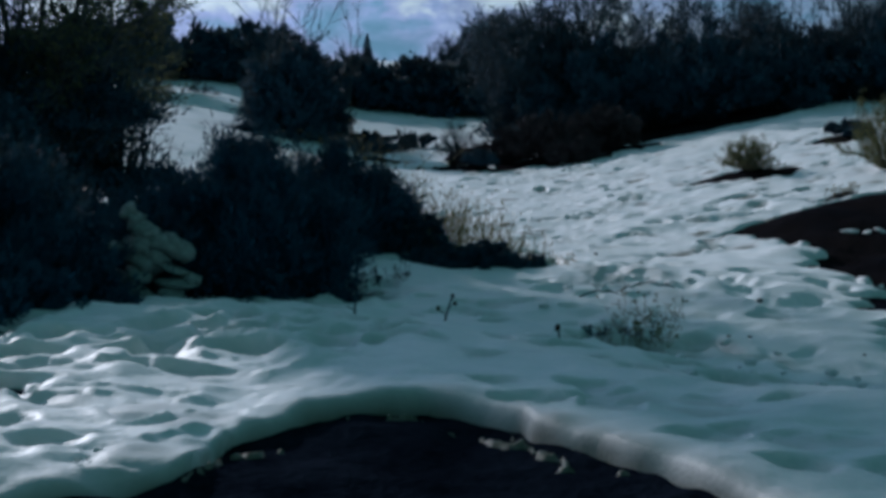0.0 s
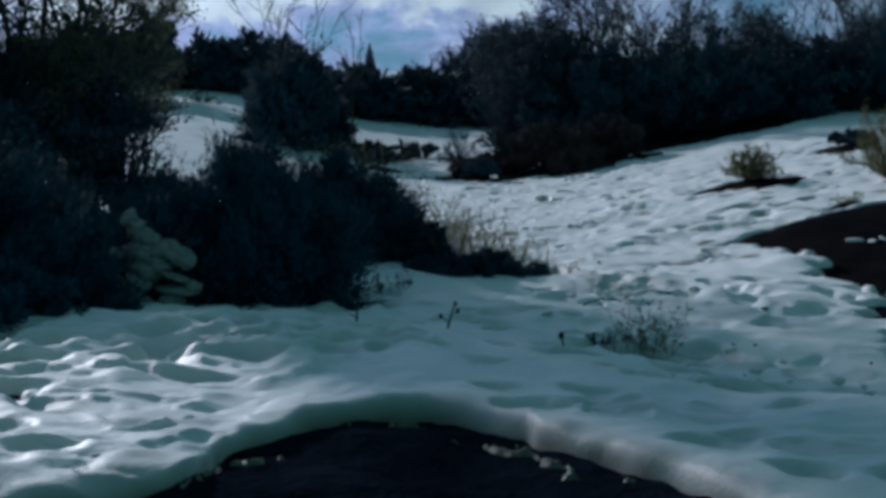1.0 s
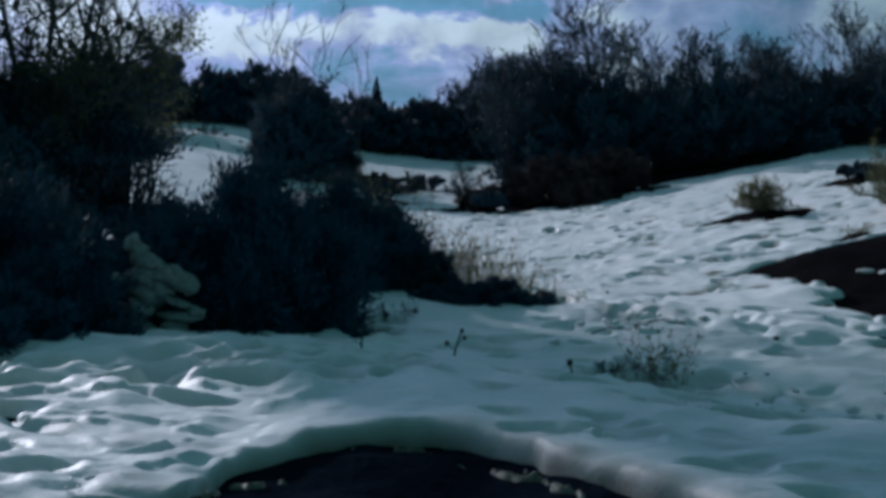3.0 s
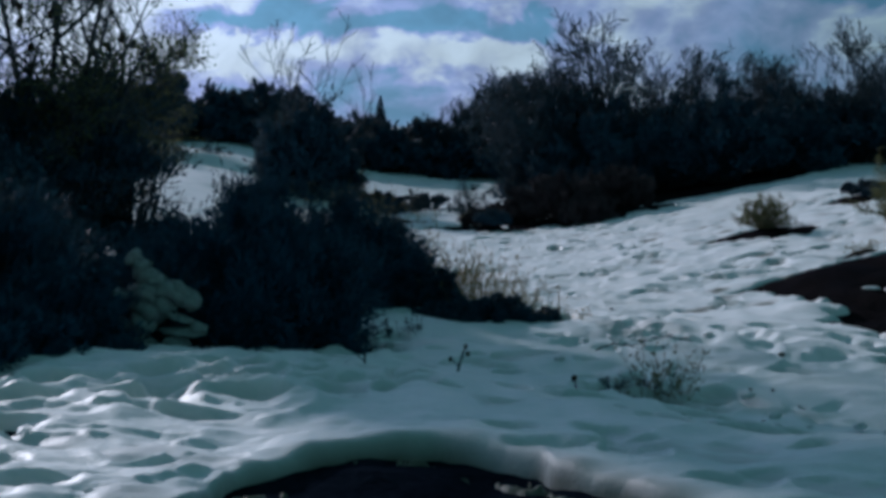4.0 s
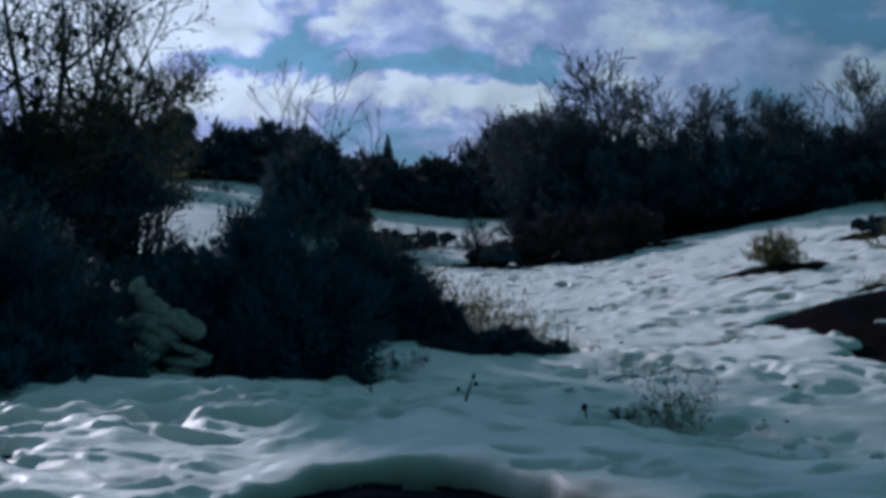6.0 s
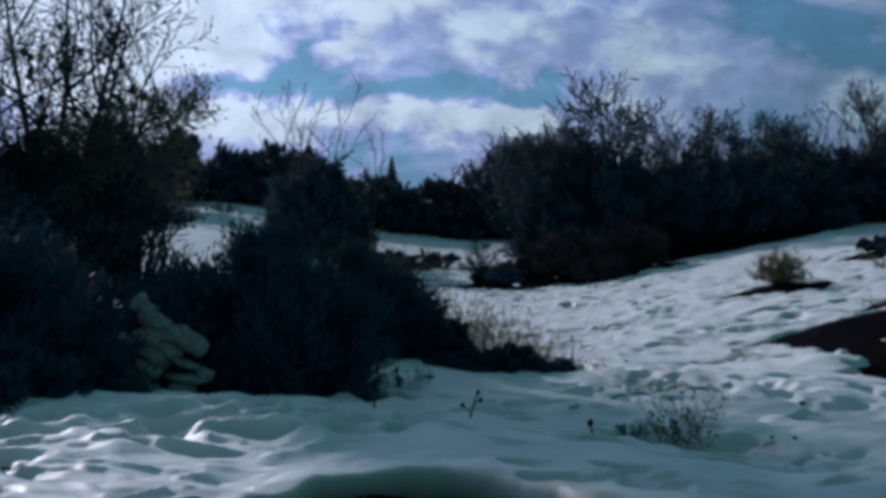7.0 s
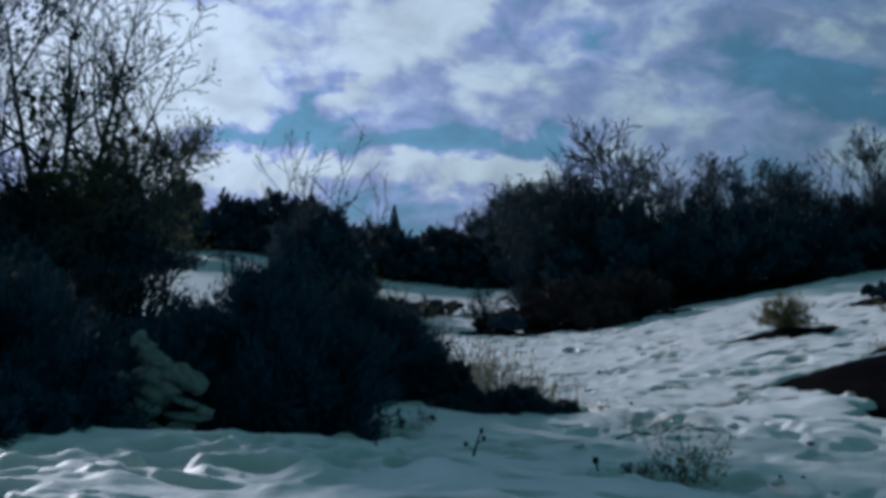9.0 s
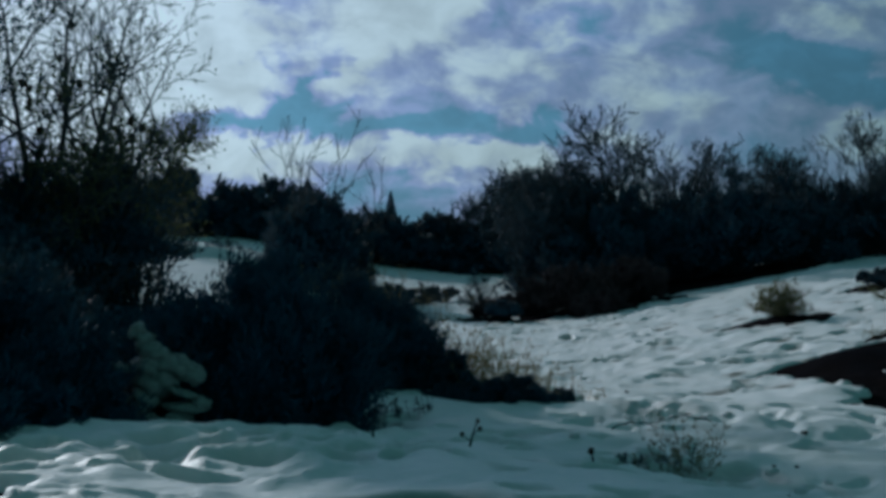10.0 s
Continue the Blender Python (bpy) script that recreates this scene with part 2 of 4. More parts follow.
def axis(steps):
    """Grid lines: (upper end, spacing) stretch by stretch from the first number on."""
    out = [steps[0]]
    for end, gap in steps[1:]:
        n = max(1, round((end - out[-1]) / gap))
        out.extend(np.linspace(out[-1], end, n + 1)[1:])
    return np.array(out)


def mesh_object(name, verts, faces, material, parent=None, label="", smooth_faces=True):
    me = bpy.data.meshes.new(name)
    verts = np.asarray(verts, np.float32).reshape(-1, 3)
    faces = np.asarray(faces, np.int32)
    n, k = faces.shape
    me.vertices.add(len(verts))
    me.vertices.foreach_set("co", verts.ravel())
    me.loops.add(n * k)
    me.loops.foreach_set("vertex_index", faces.ravel())
    me.polygons.add(n)
    me.polygons.foreach_set("loop_start", np.arange(0, n * k, k, dtype=np.int32))
    me.polygons.foreach_set("use_smooth", np.full(n, smooth_faces))
    me.update(calc_edges=True)
    me.validate()
    me.materials.append(material)
    ob = new(name, me)
    if parent is not None:
        ob.parent = parent
    if label:
        tagged(ob, label)
    return ob


def grid_object(name, xs, ys, z, material):
    X, Y = np.meshgrid(xs, ys)
    v = np.stack([X, Y, z], -1).reshape(-1, 3)
    nx, ny = len(xs), len(ys)
    i = (np.arange(ny - 1)[:, None] * nx + np.arange(nx - 1)[None, :]).ravel()
    return mesh_object(name, v, np.stack([i, i + 1, i + nx + 1, i + nx], -1), material)


def build_ground():
    xs = axis([-3000, (-300, 300), (-40, 20), (-8, 1.0), (-2.6, 0.14), (2.6, 0.06), (6, 0.09), (12, 0.5), (40, 3), (300, 30), (3000, 300)])
    ys = axis([-3000, (-300, 300), (-30, 20), (0, 1.5), (2.0, 0.2), (5.2, 0.035), (16, 0.10), (34, 0.3), (60, 2), (300, 30), (3000, 300)])
    X, Y = np.meshgrid(xs, ys)
    ob = grid_object("ground", xs, ys, soil_height(X, Y), SOIL)
    # the earth turns browner away from the front
    brown = smooth((Y - 8) / 3) * (0.8 + 0.2 * vnoise(X, Y, 0.3, 24))
    ob.data.attributes.new("stain_shade", "FLOAT", "POINT").data.foreach_set("value", np.clip(brown, 0, 1).astype(np.float32).ravel())
    return tagged(ob, "dark wet bare soil under the thawing snow", "ground", kind="structure")


def dents():
    """Footprints and thaw hollows: centre, half sizes, turn, depth."""
    rng = np.random.RandomState(8)
    out = []
    # thaw hollows in the bank on the left
    for _ in range(44):
        x, y = rng.uniform(-2.6, -0.05), rng.uniform(3.3, 7.2)
        out.append((x, y, rng.uniform(0.06, 0.12), rng.uniform(0.14, 0.32), rng.uniform(-0.6, 0.0), rng.uniform(0.03, 0.065)))
    out = [q for q in out if not (-1.8 < q[0] < 0.4 and 2.9 < q[1] < 5.3)]
    for x, y, rx, ry, depth in ((-0.86, 3.92, 0.10, 0.17, 0.09), (-0.64, 3.76, 0.09, 0.17, 0.09), (-1.20, 4.02, 0.11, 0.12, 0.07), (-0.96, 4.72, 0.30, 0.13, 0.10), (-1.52, 4.70, 0.22, 0.13, 0.09), (-1.20, 5.15, 0.22, 0.11, 0.08), (-1.75, 5.15, 0.22, 0.12, 0.08),
                                (-1.15, 5.62, 0.32, 0.12, 0.08), (-0.76, 5.42, 0.22, 0.10, 0.06), (-1.75, 5.75, 0.25, 0.12, 0.07), (-2.1, 5.3, 0.2, 0.12, 0.07), (-1.02, 3.30, 0.12, 0.09, 0.05), (-1.28, 3.62, 0.10, 0.14, 0.06), (-0.42, 5.45, 0.12, 0.09, 0.05)):
        out.append((x, y, rx, ry, -0.35 if ry > rx else 0.1, 1.2 * depth))
    # soft hollows and old prints between bank and bush
    for _ in range(150):
        x, y = rng.uniform(-1.4, 3.0), rng.uniform(3.2, 10.5)
        if x < -0.25 and y < 5.7:
            continue
        out.append((x, y, rng.uniform(0.07, 0.16), rng.uniform(0.06, 0.16), rng.uniform(-0.8, 0.8), rng.uniform(0.028, 0.07)))
    out = [q for q in out if not (-0.7 < q[0] < 0.4 and 3.9 < q[1] < 5.0 and q[3] not in (0.17, 0.10, 0.07))]
    # trails of footprints across the field
    for x0, y0, x1, y1 in ((0.2, 12, 6.5, 19.5), (1.0, 14.5, 6.5, 17.5), (1.0, 19, 5.0, 23), (-0.5, 22, 3.6, 14), (1.8, 11.5, 2.4, 8.2), (0.9, 9.6, 2.9, 14.8), (-1.0, 15, 2.2, 21), (1.4, 17.5, 6.2, 21)):
        n = int(math.hypot(x1 - x0, y1 - y0) / 0.36)
        for i in range(n):
            s = (i + rng.uniform(-0.2, 0.2)) / n
            out.append((x0 + (x1 - x0) * s + rng.normal(0, 0.10), y0 + (y1 - y0) * s + rng.normal(0, 0.10), rng.uniform(0.09, 0.16), rng.uniform(0.10, 0.17), rng.uniform(-0.6, 0.6), rng.uniform(0.022, 0.05)))
    out += [(0.38, 4.62, 0.10, 0.08, 0, 0.035), (0.62, 4.22, 0.07, 0.09, 0, 0.04), (0.83, 4.14, 0.10, 0.14, -0.3, 0.055), (1.20, 4.38, 0.11, 0.12, -0.4, 0.05), (1.66, 6.4, 0.14, 0.2, 0, 0.06), (1.10, 3.6, 0.12, 0.10, 0, 0.05), (1.25, 3.8, 0.08, 0.08, 0, 0.04), (1.42, 3.6, 0.10, 0.13, -0.5, 0.06), (1.34, 3.25, 0.11, 0.08, 0, 0.05), (1.9, 4.8, 0.2, 0.2, 0, 0.06), (1.02, 6.1, 0.2, 0.15, 0, 0.05), (2.25, 7.25, 0.16, 0.2, 0, 0.06)]
    out += [(1.2, 7.4, 0.26, 0.2, 0.0, 0.07), (2.18, 9.42, 0.12, 0.15, 0.0, 0.05), (2.2, 9.95, 0.13, 0.16, 0.0, 0.055)]
    for _ in range(290):
        x, y = rng.uniform(-0.5, 6.8), rng.uniform(12.0, 25)
        out.append((x, y, rng.uniform(0.09, 0.18), rng.uniform(0.07, 0.13), rng.uniform(-0.3, 0.3), rng.uniform(0.07, 0.15)))
    for _ in range(90):
        x, y = rng.uniform(-2.0, 6.5), rng.uniform(11, 26)
        out.append((x, y, rng.uniform(0.10, 0.26), rng.uniform(0.06, 0.14), rng.uniform(-0.5, 0.5), rng.uniform(0.025, 0.06)))
    return out


def build_snow():
    xs = axis([-3000, (-300, 300), (-140, 40), (-40, 10), (-14, 1.0), (-6, 0.2), (-2.4, 0.06), (-0.9, 0.027), (1.3, 0.014), (2.4, 0.03), (6.5, 0.05), (14, 0.25), (40, 1.5), (140, 10), (300, 40), (3000, 300)])
    ys = axis([-12, (-4, 0.5), (1.2, 0.07), (2.4, 0.05), (4.5, 0.013), (7.0, 0.024), (11, 0.036), (16, 0.05), (25, 0.06), (30, 0.11), (46, 0.25), (60, 1.0), (160, 8), (300, 40), (3000, 300)])
    X, Y = np.meshgrid(xs, ys)
    Z = lie(X, Y)
    near = smooth((12 - Y) / 5)
    trod = 0.6 * np.exp(-((X - 1.5) / 0.9) ** 2 - ((Y - 8.6) / 1.3) ** 2) + 1.6 * np.exp(-((X - 1.3) / 0.45) ** 2 - ((Y - 10.4) / 0.9) ** 2) + 0.7 * np.exp(-((X - 2.0) / 0.7) ** 2 - ((Y - 5.8) / 0.9) ** 2)
    Z += 0.05 * vnoise(X, Y, 1.3, 31) + 0.026 * vnoise(X, Y, 0.45, 32) + (0.012 + 0.012 * trod) * vnoise(X, Y, 0.17, 33) + (0.003 + 0.006 * trod) * vnoise(X, Y, 0.06, 34)
    Z += 0.020 * smooth((Y - 10.5) / 2) * smooth((32 - Y) / 8) * vnoise(X * 0.8, Y * 0.9, 0.24, 48)
    # a drift with a steep near side in the far opening
    Z += 0.28 * smooth((Y - 33.6 - 0.25 * np.sin(X * 1.3)) / 0.5) * smooth((37 - Y) / 2.5) * np.exp(-((X + 8.3) / 2.2) ** 4)
    # wind and thaw ridges on the bank to the left
    bank = smooth((0.2 - X) / 0.8) * near * (1 - 0.9 * np.exp(-((X + 0.35) / 0.40) ** 2 - ((Y - 4.5) / 0.5) ** 2))
    Z += bank * (0.036 * (1 - np.abs(vnoise(X * 1.15 - 0.3 * Y, Y * 0.6, 0.30, 35)) * 2) + 0.012 * (1 - np.abs(vnoise(X * 0.6 - 0.2 * Y, Y, 0.11, 39)) * 2) + 0.004 * vnoise(X, Y, 0.035, 40))
    trodden = np.zeros_like(Z)
    for x, y, rx, ry, a, depth in dents():
        if x > -0.5 and y < float(front_edge(np.array([x]))[0]) + 0.4:
            continue
        r = 2.6 * max(rx, ry)
        i0, i1 = np.searchsorted(xs, (x - r, x + r))
        j0, j1 = np.searchsorted(ys, (y - r, y + r))
        dx, dy = X[j0:j1, i0:i1] - x, Y[j0:j1, i0:i1] - y
        u, v = (dx * math.cos(a) + dy * math.sin(a)) / rx, (dy * math.cos(a) - dx * math.sin(a)) / ry
        e = (u * u + v * v) * (1 + 0.55 * vnoise(X[j0:j1, i0:i1], Y[j0:j1, i0:i1], 0.16, 43) + 0.25 * vnoise(X[j0:j1, i0:i1], Y[j0:j1, i0:i1], 0.06, 44))
        Z[j0:j1, i0:i1] += depth * (0.14 * np.exp(-((np.sqrt(e) - 1.25) / 0.35) ** 2) - np.exp(-e ** (2.4 if y > 10.5 else 1.9)))
        if y > 10.5 and depth > 0.06:
            trodden[j0:j1, i0:i1] = np.maximum(trodden[j0:j1, i0:i1], min(1.0, 0.3 + 1.1 * (depth * 997 % 1)) * np.exp(-(e * 1.2) ** 2))
        elif x < 2.2 and y < 9:
            # near hollows are coloured darker, standing in for the shade inside them
            trodden[j0:j1, i0:i1] = np.maximum(trodden[j0:j1, i0:i1], 0.26 * np.exp(-(e * 0.8) ** 2))
    d = (Y - front_edge(X)) / np.sqrt(1 + (1.89 * np.abs(X - 0.1) ** 0.4) ** 2) + (0.015 + 0.05 * smooth((-0.35 - X) / 0.3)) * vnoise(X, Y, 0.2, 36)
    step = np.clip(d / 0.11, 0, 1)
    rim = 0.45 * smooth(d / 0.05) + 0.55 * (1 - (1 - step) ** 3)
    # thin remnants left on the bare soil
    lace = 0.06 * vnoise(X, Y, 0.16, 41) + 0.045 * vnoise(X, Y, 0.06, 42)
    left_over = np.maximum(smooth((0.042 - np.abs(d + 0.12 + lace)) / 0.03), smooth((0.10 - np.abs(vnoise(X, Y, 0.20, 46) + 0.25 * vnoise(X, Y, 0.05, 47))) / 0.10) * smooth((d + 0.34) / 0.2)) * smooth((vnoise(X, Y, 0.13, 45) + 0.40) / 0.4) * smooth((vnoise(X, Y, 0.05, 53) + 0.85) / 0.5) * smooth((d + 0.55) / 0.3) * smooth(-d / 0.04)
    soil = soil_height(X, Y)
    bare = bare_amount(X, Y)
    keep = rim * smooth(-bare / 0.14 + 0.2)
    # the sheet thins out towards the thawed bank
    thin = np.where((X > 2) & (Y < 14.5), 0.25 + 0.75 * smooth(-bare / 0.6), 1.0)
    lip = soil + 0.035 + np.maximum(Z - soil - 0.035, 0) * thin + 0.02 * np.exp(-((d - 0.12) / 0.2) ** 2)
    Z = soil - 0.06 + (lip - soil + 0.06) * keep + 0.080 * left_over
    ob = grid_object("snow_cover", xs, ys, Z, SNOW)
    # thaw water stains the rim with soil; wall shade is painted too, stronger rightwards
    stain_shade = trodden + (1.0 * np.exp(-(np.clip(d, 0, 9) / 0.026) ** 2) + (0.48 + 0.32 * smooth((X - 0.35) / 0.25)) * np.exp(-(np.clip(d, 0, 9) / 0.12) ** 2)) * (0.85 + 0.2 * vnoise(X, Y, 0.12, 37)) + 0.6 * np.exp(-np.clip(-bare, 0, 9) / 0.07) * (0.6 + 0.4 * vnoise(X, Y, 0.2, 38))
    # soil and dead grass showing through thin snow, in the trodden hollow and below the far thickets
    stain_shade += 0.26 * trod * smooth(vnoise(X, Y, 0.19, 49) + 0.3 * vnoise(X, Y, 0.07, 50) + 0.35)
    stain_shade += 0.75 * smooth((Y - 25.5) / 2) * smooth((35 - Y) / 3) * smooth((5 - np.abs(X + 1.5)) / 2) * smooth(vnoise(X, Y * 0.6, 0.55, 51) + 0.5 * vnoise(X, Y, 0.25, 52) - 0.1)
    layer = ob.data.attributes.new("stain_shade", "FLOAT", "POINT")
    layer.data.foreach_set("value", np.clip(stain_shade, 0, 1).astype(np.float32).ravel())
    return tagged(ob, "old thawing snow trodden with footprints over a meadow", "snow", kind="structure")


build_ground()
build_snow()


# ---- building plants ----
def top_of(x, y, sink=0.02):
    """Height of the snow (or bare soil) at a place."""
    x, y = np.array([float(x)]), np.array([float(y)])
    bare = bare_amount(x, y)[0] > 0
    return float((soil_height(x, y) if bare else lie(x, y))[0]) - sink


def tubes(segs, sides=4):
    """Tapered tubes from rows of start, end, start radius, end radius."""
    s = np.asarray(segs, float)
    p0, p1, r0, r1 = s[:, 0:3], s[:, 3:6], s[:, 6], s[:, 7]
    d = p1 - p0
    d /= np.maximum(np.linalg.norm(d, axis=1, keepdims=True), 1e-9)
    ref = np.where(np.abs(d[:, 2:3]) < 0.9, np.array([[0, 0, 1.0]]), np.array([[1.0, 0, 0]]))
    a = np.cross(d, ref)
    a /= np.linalg.norm(a, axis=1, keepdims=True)
    b = np.cross(d, a)
    ang = np.arange(sides) * 2 * np.pi / sides
    ring = a[:, None, :] * np.cos(ang)[None, :, None] + b[:, None, :] * np.sin(ang)[None, :, None]
    lo, hi = p0[:, None, :] + ring * r0[:, None, None], p1[:, None, :] + ring * r1[:, None, None]
    v = np.concatenate([lo, hi], 1).reshape(-1, 3)
    base = np.arange(len(s))[:, None] * 2 * sides
    k = np.arange(sides)[None, :]
    k2 = (k + 1) % sides
    f = np.stack([base + k, base + k2, base + sides + k2, base + sides + k], -1).reshape(-1, 4)
    return v, f


def pipe(points, radii, sides=6):
    """One unbroken tapered tube through the points."""
    p = np.asarray(points, float)
    d = np.gradient(p, axis=0)
    d /= np.maximum(np.linalg.norm(d, axis=1, keepdims=True), 1e-9)
    ref = np.array([1.0, 0.2, 0]) if abs(d[:, 2].mean()) > 0.6 else np.array([0, 0.2, 1.0])
    a = np.cross(d, ref)
    a /= np.maximum(np.linalg.norm(a, axis=1, keepdims=True), 1e-9)
    b = np.cross(d, a)
    ang = np.arange(sides) * 2 * np.pi / sides
    v = p[:, None, :] + (a[:, None, :] * np.cos(ang)[None, :, None] + b[:, None, :] * np.sin(ang)[None, :, None]) * np.asarray(radii)[:, None, None]
    i = np.arange(len(p) - 1)[:, None] * sides
    k = np.arange(sides)[None, :]
    k2 = (k + 1) % sides
    return v.reshape(-1, 3), np.stack([i + k, i + k2, i + sides + k2, i + sides + k], -1).reshape(-1, 4)


def chain(segs, sides):
    """The pipe along tube rows that follow one another."""
    return pipe([segs[0][0:3]] + [s[3:6] for s in segs], [segs[0][6]] + [s[7] for s in segs], sides)


def blades(at, along, length, width, rng):
    """Small pointed leaves: one kite each, folded along its middle."""
    at, along = np.asarray(at, float), np.asarray(along, float)
    n = len(at)
    along = along / np.maximum(np.linalg.norm(along, axis=1, keepdims=True), 1e-9)
    side = np.cross(along, rng.normal(size=(n, 3)))
    side /= np.maximum(np.linalg.norm(side, axis=1, keepdims=True), 1e-9)
    up = np.cross(side, along)
    L, W = np.asarray(length)[:, None], np.asarray(width)[:, None]
    mid = at + along * L * 0.45
    v = np.stack([at, mid + side * W * 0.5 + up * W * 0.15, at + along * L, mid - side * W * 0.5 + up * W * 0.15], 1).reshape(-1, 3)
    i = np.arange(n)[:, None] * 4
    return v, i + np.array([[0, 1, 2, 3]])


def unit(v):
    return v / max(np.linalg.norm(v), 1e-9)


def grow(rng, start, way, length, radius, levels, kids=(5, 4, 3), spread=0.7, up=0.15, wobble=0.18, shrink=0.55, segs=None, tips=None, first=0.25, thin=0.0012):
    """Grow a branch with its side branches. Collects tube rows and the twig ends with their directions."""
    segs = [] if segs is None else segs
    tips = [] if tips is None else tips
    n = 6 if levels >= 2 else (5 if levels == 1 else 4)
    p, d, r = np.array(start, float), unit(np.array(way, float)), radius
    step = length / n
    nodes = []
    for i in range(n):
        d = unit(d + rng.normal(0, wobble, 3) + np.array([0, 0, up]))
        q = p + d * step
        r2 = radius * (1 - 0.8 * (i + 1) / n)
        segs.append((*p, *q, r, max(r2, thin), levels))
        p, r = q, max(r2, thin)
        nodes.append((q.copy(), d.copy(), r, (i + 1) / n))
        if levels <= 1:
            tips.append((q.copy(), d.copy()))
    if levels > 0:
        count = kids[min(len(kids) - 1, len(kids) - levels)] if levels <= len(kids) else kids[0]
        for j in range(count):
            s = first + (1 - first) * (j + rng.uniform(0.2, 0.9)) / count
            q, d0, r0, _ = nodes[min(n - 1, int(s * n))]
            off = rng.normal(size=3)
            off = unit(off - d0 * np.dot(off, d0))
            grow(rng, q, d0 * (1 - spread * 0.5) + off * spread, length * shrink * rng.uniform(0.7, 1.2) * (1.15 - 0.4 * s), r0 * 0.75, levels - 1, kids, spread, up, wobble, shrink, segs, tips, thin=thin)
    return segs, tips


def empty(name, x, y, z=None, label="", category="", group="", turn=0.0, size=1.0):
    ob = new(name)
    ob.matrix_world = Matrix.LocRotScale((x, y, top_of(x, y) if z is None else z), Euler((0, 0, turn)), (size,) * 3)
    return tagged(ob, label, category, group)


def foliage_of(tips, rng, per, length, width, jitter, droop=0.0):
    """Leaves round twig ends."""
    P = np.array([t[0] for t in tips])
    D = np.array([t[1] for t in tips])
    i = np.repeat(np.arange(len(P)), per)
    at = P[i] + rng.normal(0, jitter, (len(i), 3))
    d = D[i] + rng.normal(0, 0.7, (len(i), 3)) + np.array([0, 0, -droop])
    return blades(at, d, rng.uniform(0.6, 1.2, len(i)) * length, rng.uniform(0.7, 1.2, len(i)) * width, rng)


def dome_bush(name, x, y, rx, ry, high, seed, label, category="bush", leaves=30000, leaf=(0.055, 0.013), material=None, spiky=0.12, stems=34, flat=0.0, group="", stem_material=None, z=None, hollow=None):
    """A dense evergreen bush: many stems fan out from the root to a lumpy dome; the foliage clothes their outer part."""
    rng = np.random.RandomState(seed)
    ob = empty(name, x, y, z, label, category, group)
    segs, tips, reach = [], [], []
    for i in range(stems):
        a, e = rng.uniform(0, 2 * np.pi), math.asin(rng.uniform(0.02, 1.0) ** 0.8)
        lump = 0.84 + 0.14 * rng.rand() + spiky * rng.rand() ** 3
        tip = np.array([math.cos(a) * math.cos(e) * rx, math.sin(a) * math.cos(e) * ry, max(0.06, math.sin(e) * high)]) * lump
        root = np.array([tip[0] * 0.12, tip[1] * 0.12, 0.0])
        p = root
        mid = root * 0.4 + tip * 0.6 + rng.normal(0, 0.05 * high, 3) + np.array([0, 0, 0.10 * high * (1 - flat)])
        for q, r0, r1 in ((mid, 0.020, 0.012), (tip, 0.012, 0.004)):
            segs.append((*p, *q, r0 * high, r1 * high))
            p = q
        reach.append((root, mid, tip))
        for _ in range(5):
            s = rng.uniform(0.35, 1.0)
            b = mid + (tip - mid) * s if rng.rand() < 0.75 else root + (mid - root) * s
            w = unit(tip - root) + rng.normal(0, 0.5, 3) + np.array([0, 0, 0.35])
            e2 = b + unit(w) * rng.uniform(0.12, 0.30) * high
            e2[2] = max(e2[2], 0.03)
            segs.append((*b, *e2, 0.006 * high, 0.002))
            reach.append((b, (b + e2) / 2, e2))
    R = np.array([np.concatenate(r) for r in reach])
    i = rng.randint(0, len(R), leaves)
    main = i % 6 == 0
    s = np.where(main, rng.uniform(0.35, 1.0, leaves), rng.uniform(0.0, 1.05, leaves))[:, None]
    a, b, c = R[i, 0:3], R[i, 3:6], R[i, 6:9]
    at = np.where(s < 0.5, a + (b - a) * s * 2, b + (c - b) * (s * 2 - 1)) + rng.normal(0, 0.045 * high, (leaves, 3))
    at[:, 2] = np.abs(at[:, 2])
    out = (c - a) / np.maximum(np.linalg.norm(c - a, axis=1, keepdims=True), 1e-6) + rng.normal(0, 0.55, (leaves, 3)) + np.array([0, 0, 0.35])
    v, f = tubes(segs, 3)
    tagged(mesh_object("stem_tangle", v, f, stem_material or BARK, ob), kind="stuff")
    if hollow:
        # few leaves between these two heights, so that one sees through
        keep = (at[:, 2] < hollow[0]) | (at[:, 2] > hollow[1]) | (rng.rand(leaves) < hollow[2])
        at, out, leaves = at[keep], out[keep], int(keep.sum())
    v, f = blades(at, out, rng.uniform(0.6, 1.3, leaves) * leaf[0], rng.uniform(0.7, 1.3, leaves) * leaf[1], rng)
    tagged(mesh_object("foliage", v, f, material or NEEDLE, ob, smooth_faces=False), kind="stuff")
    return ob


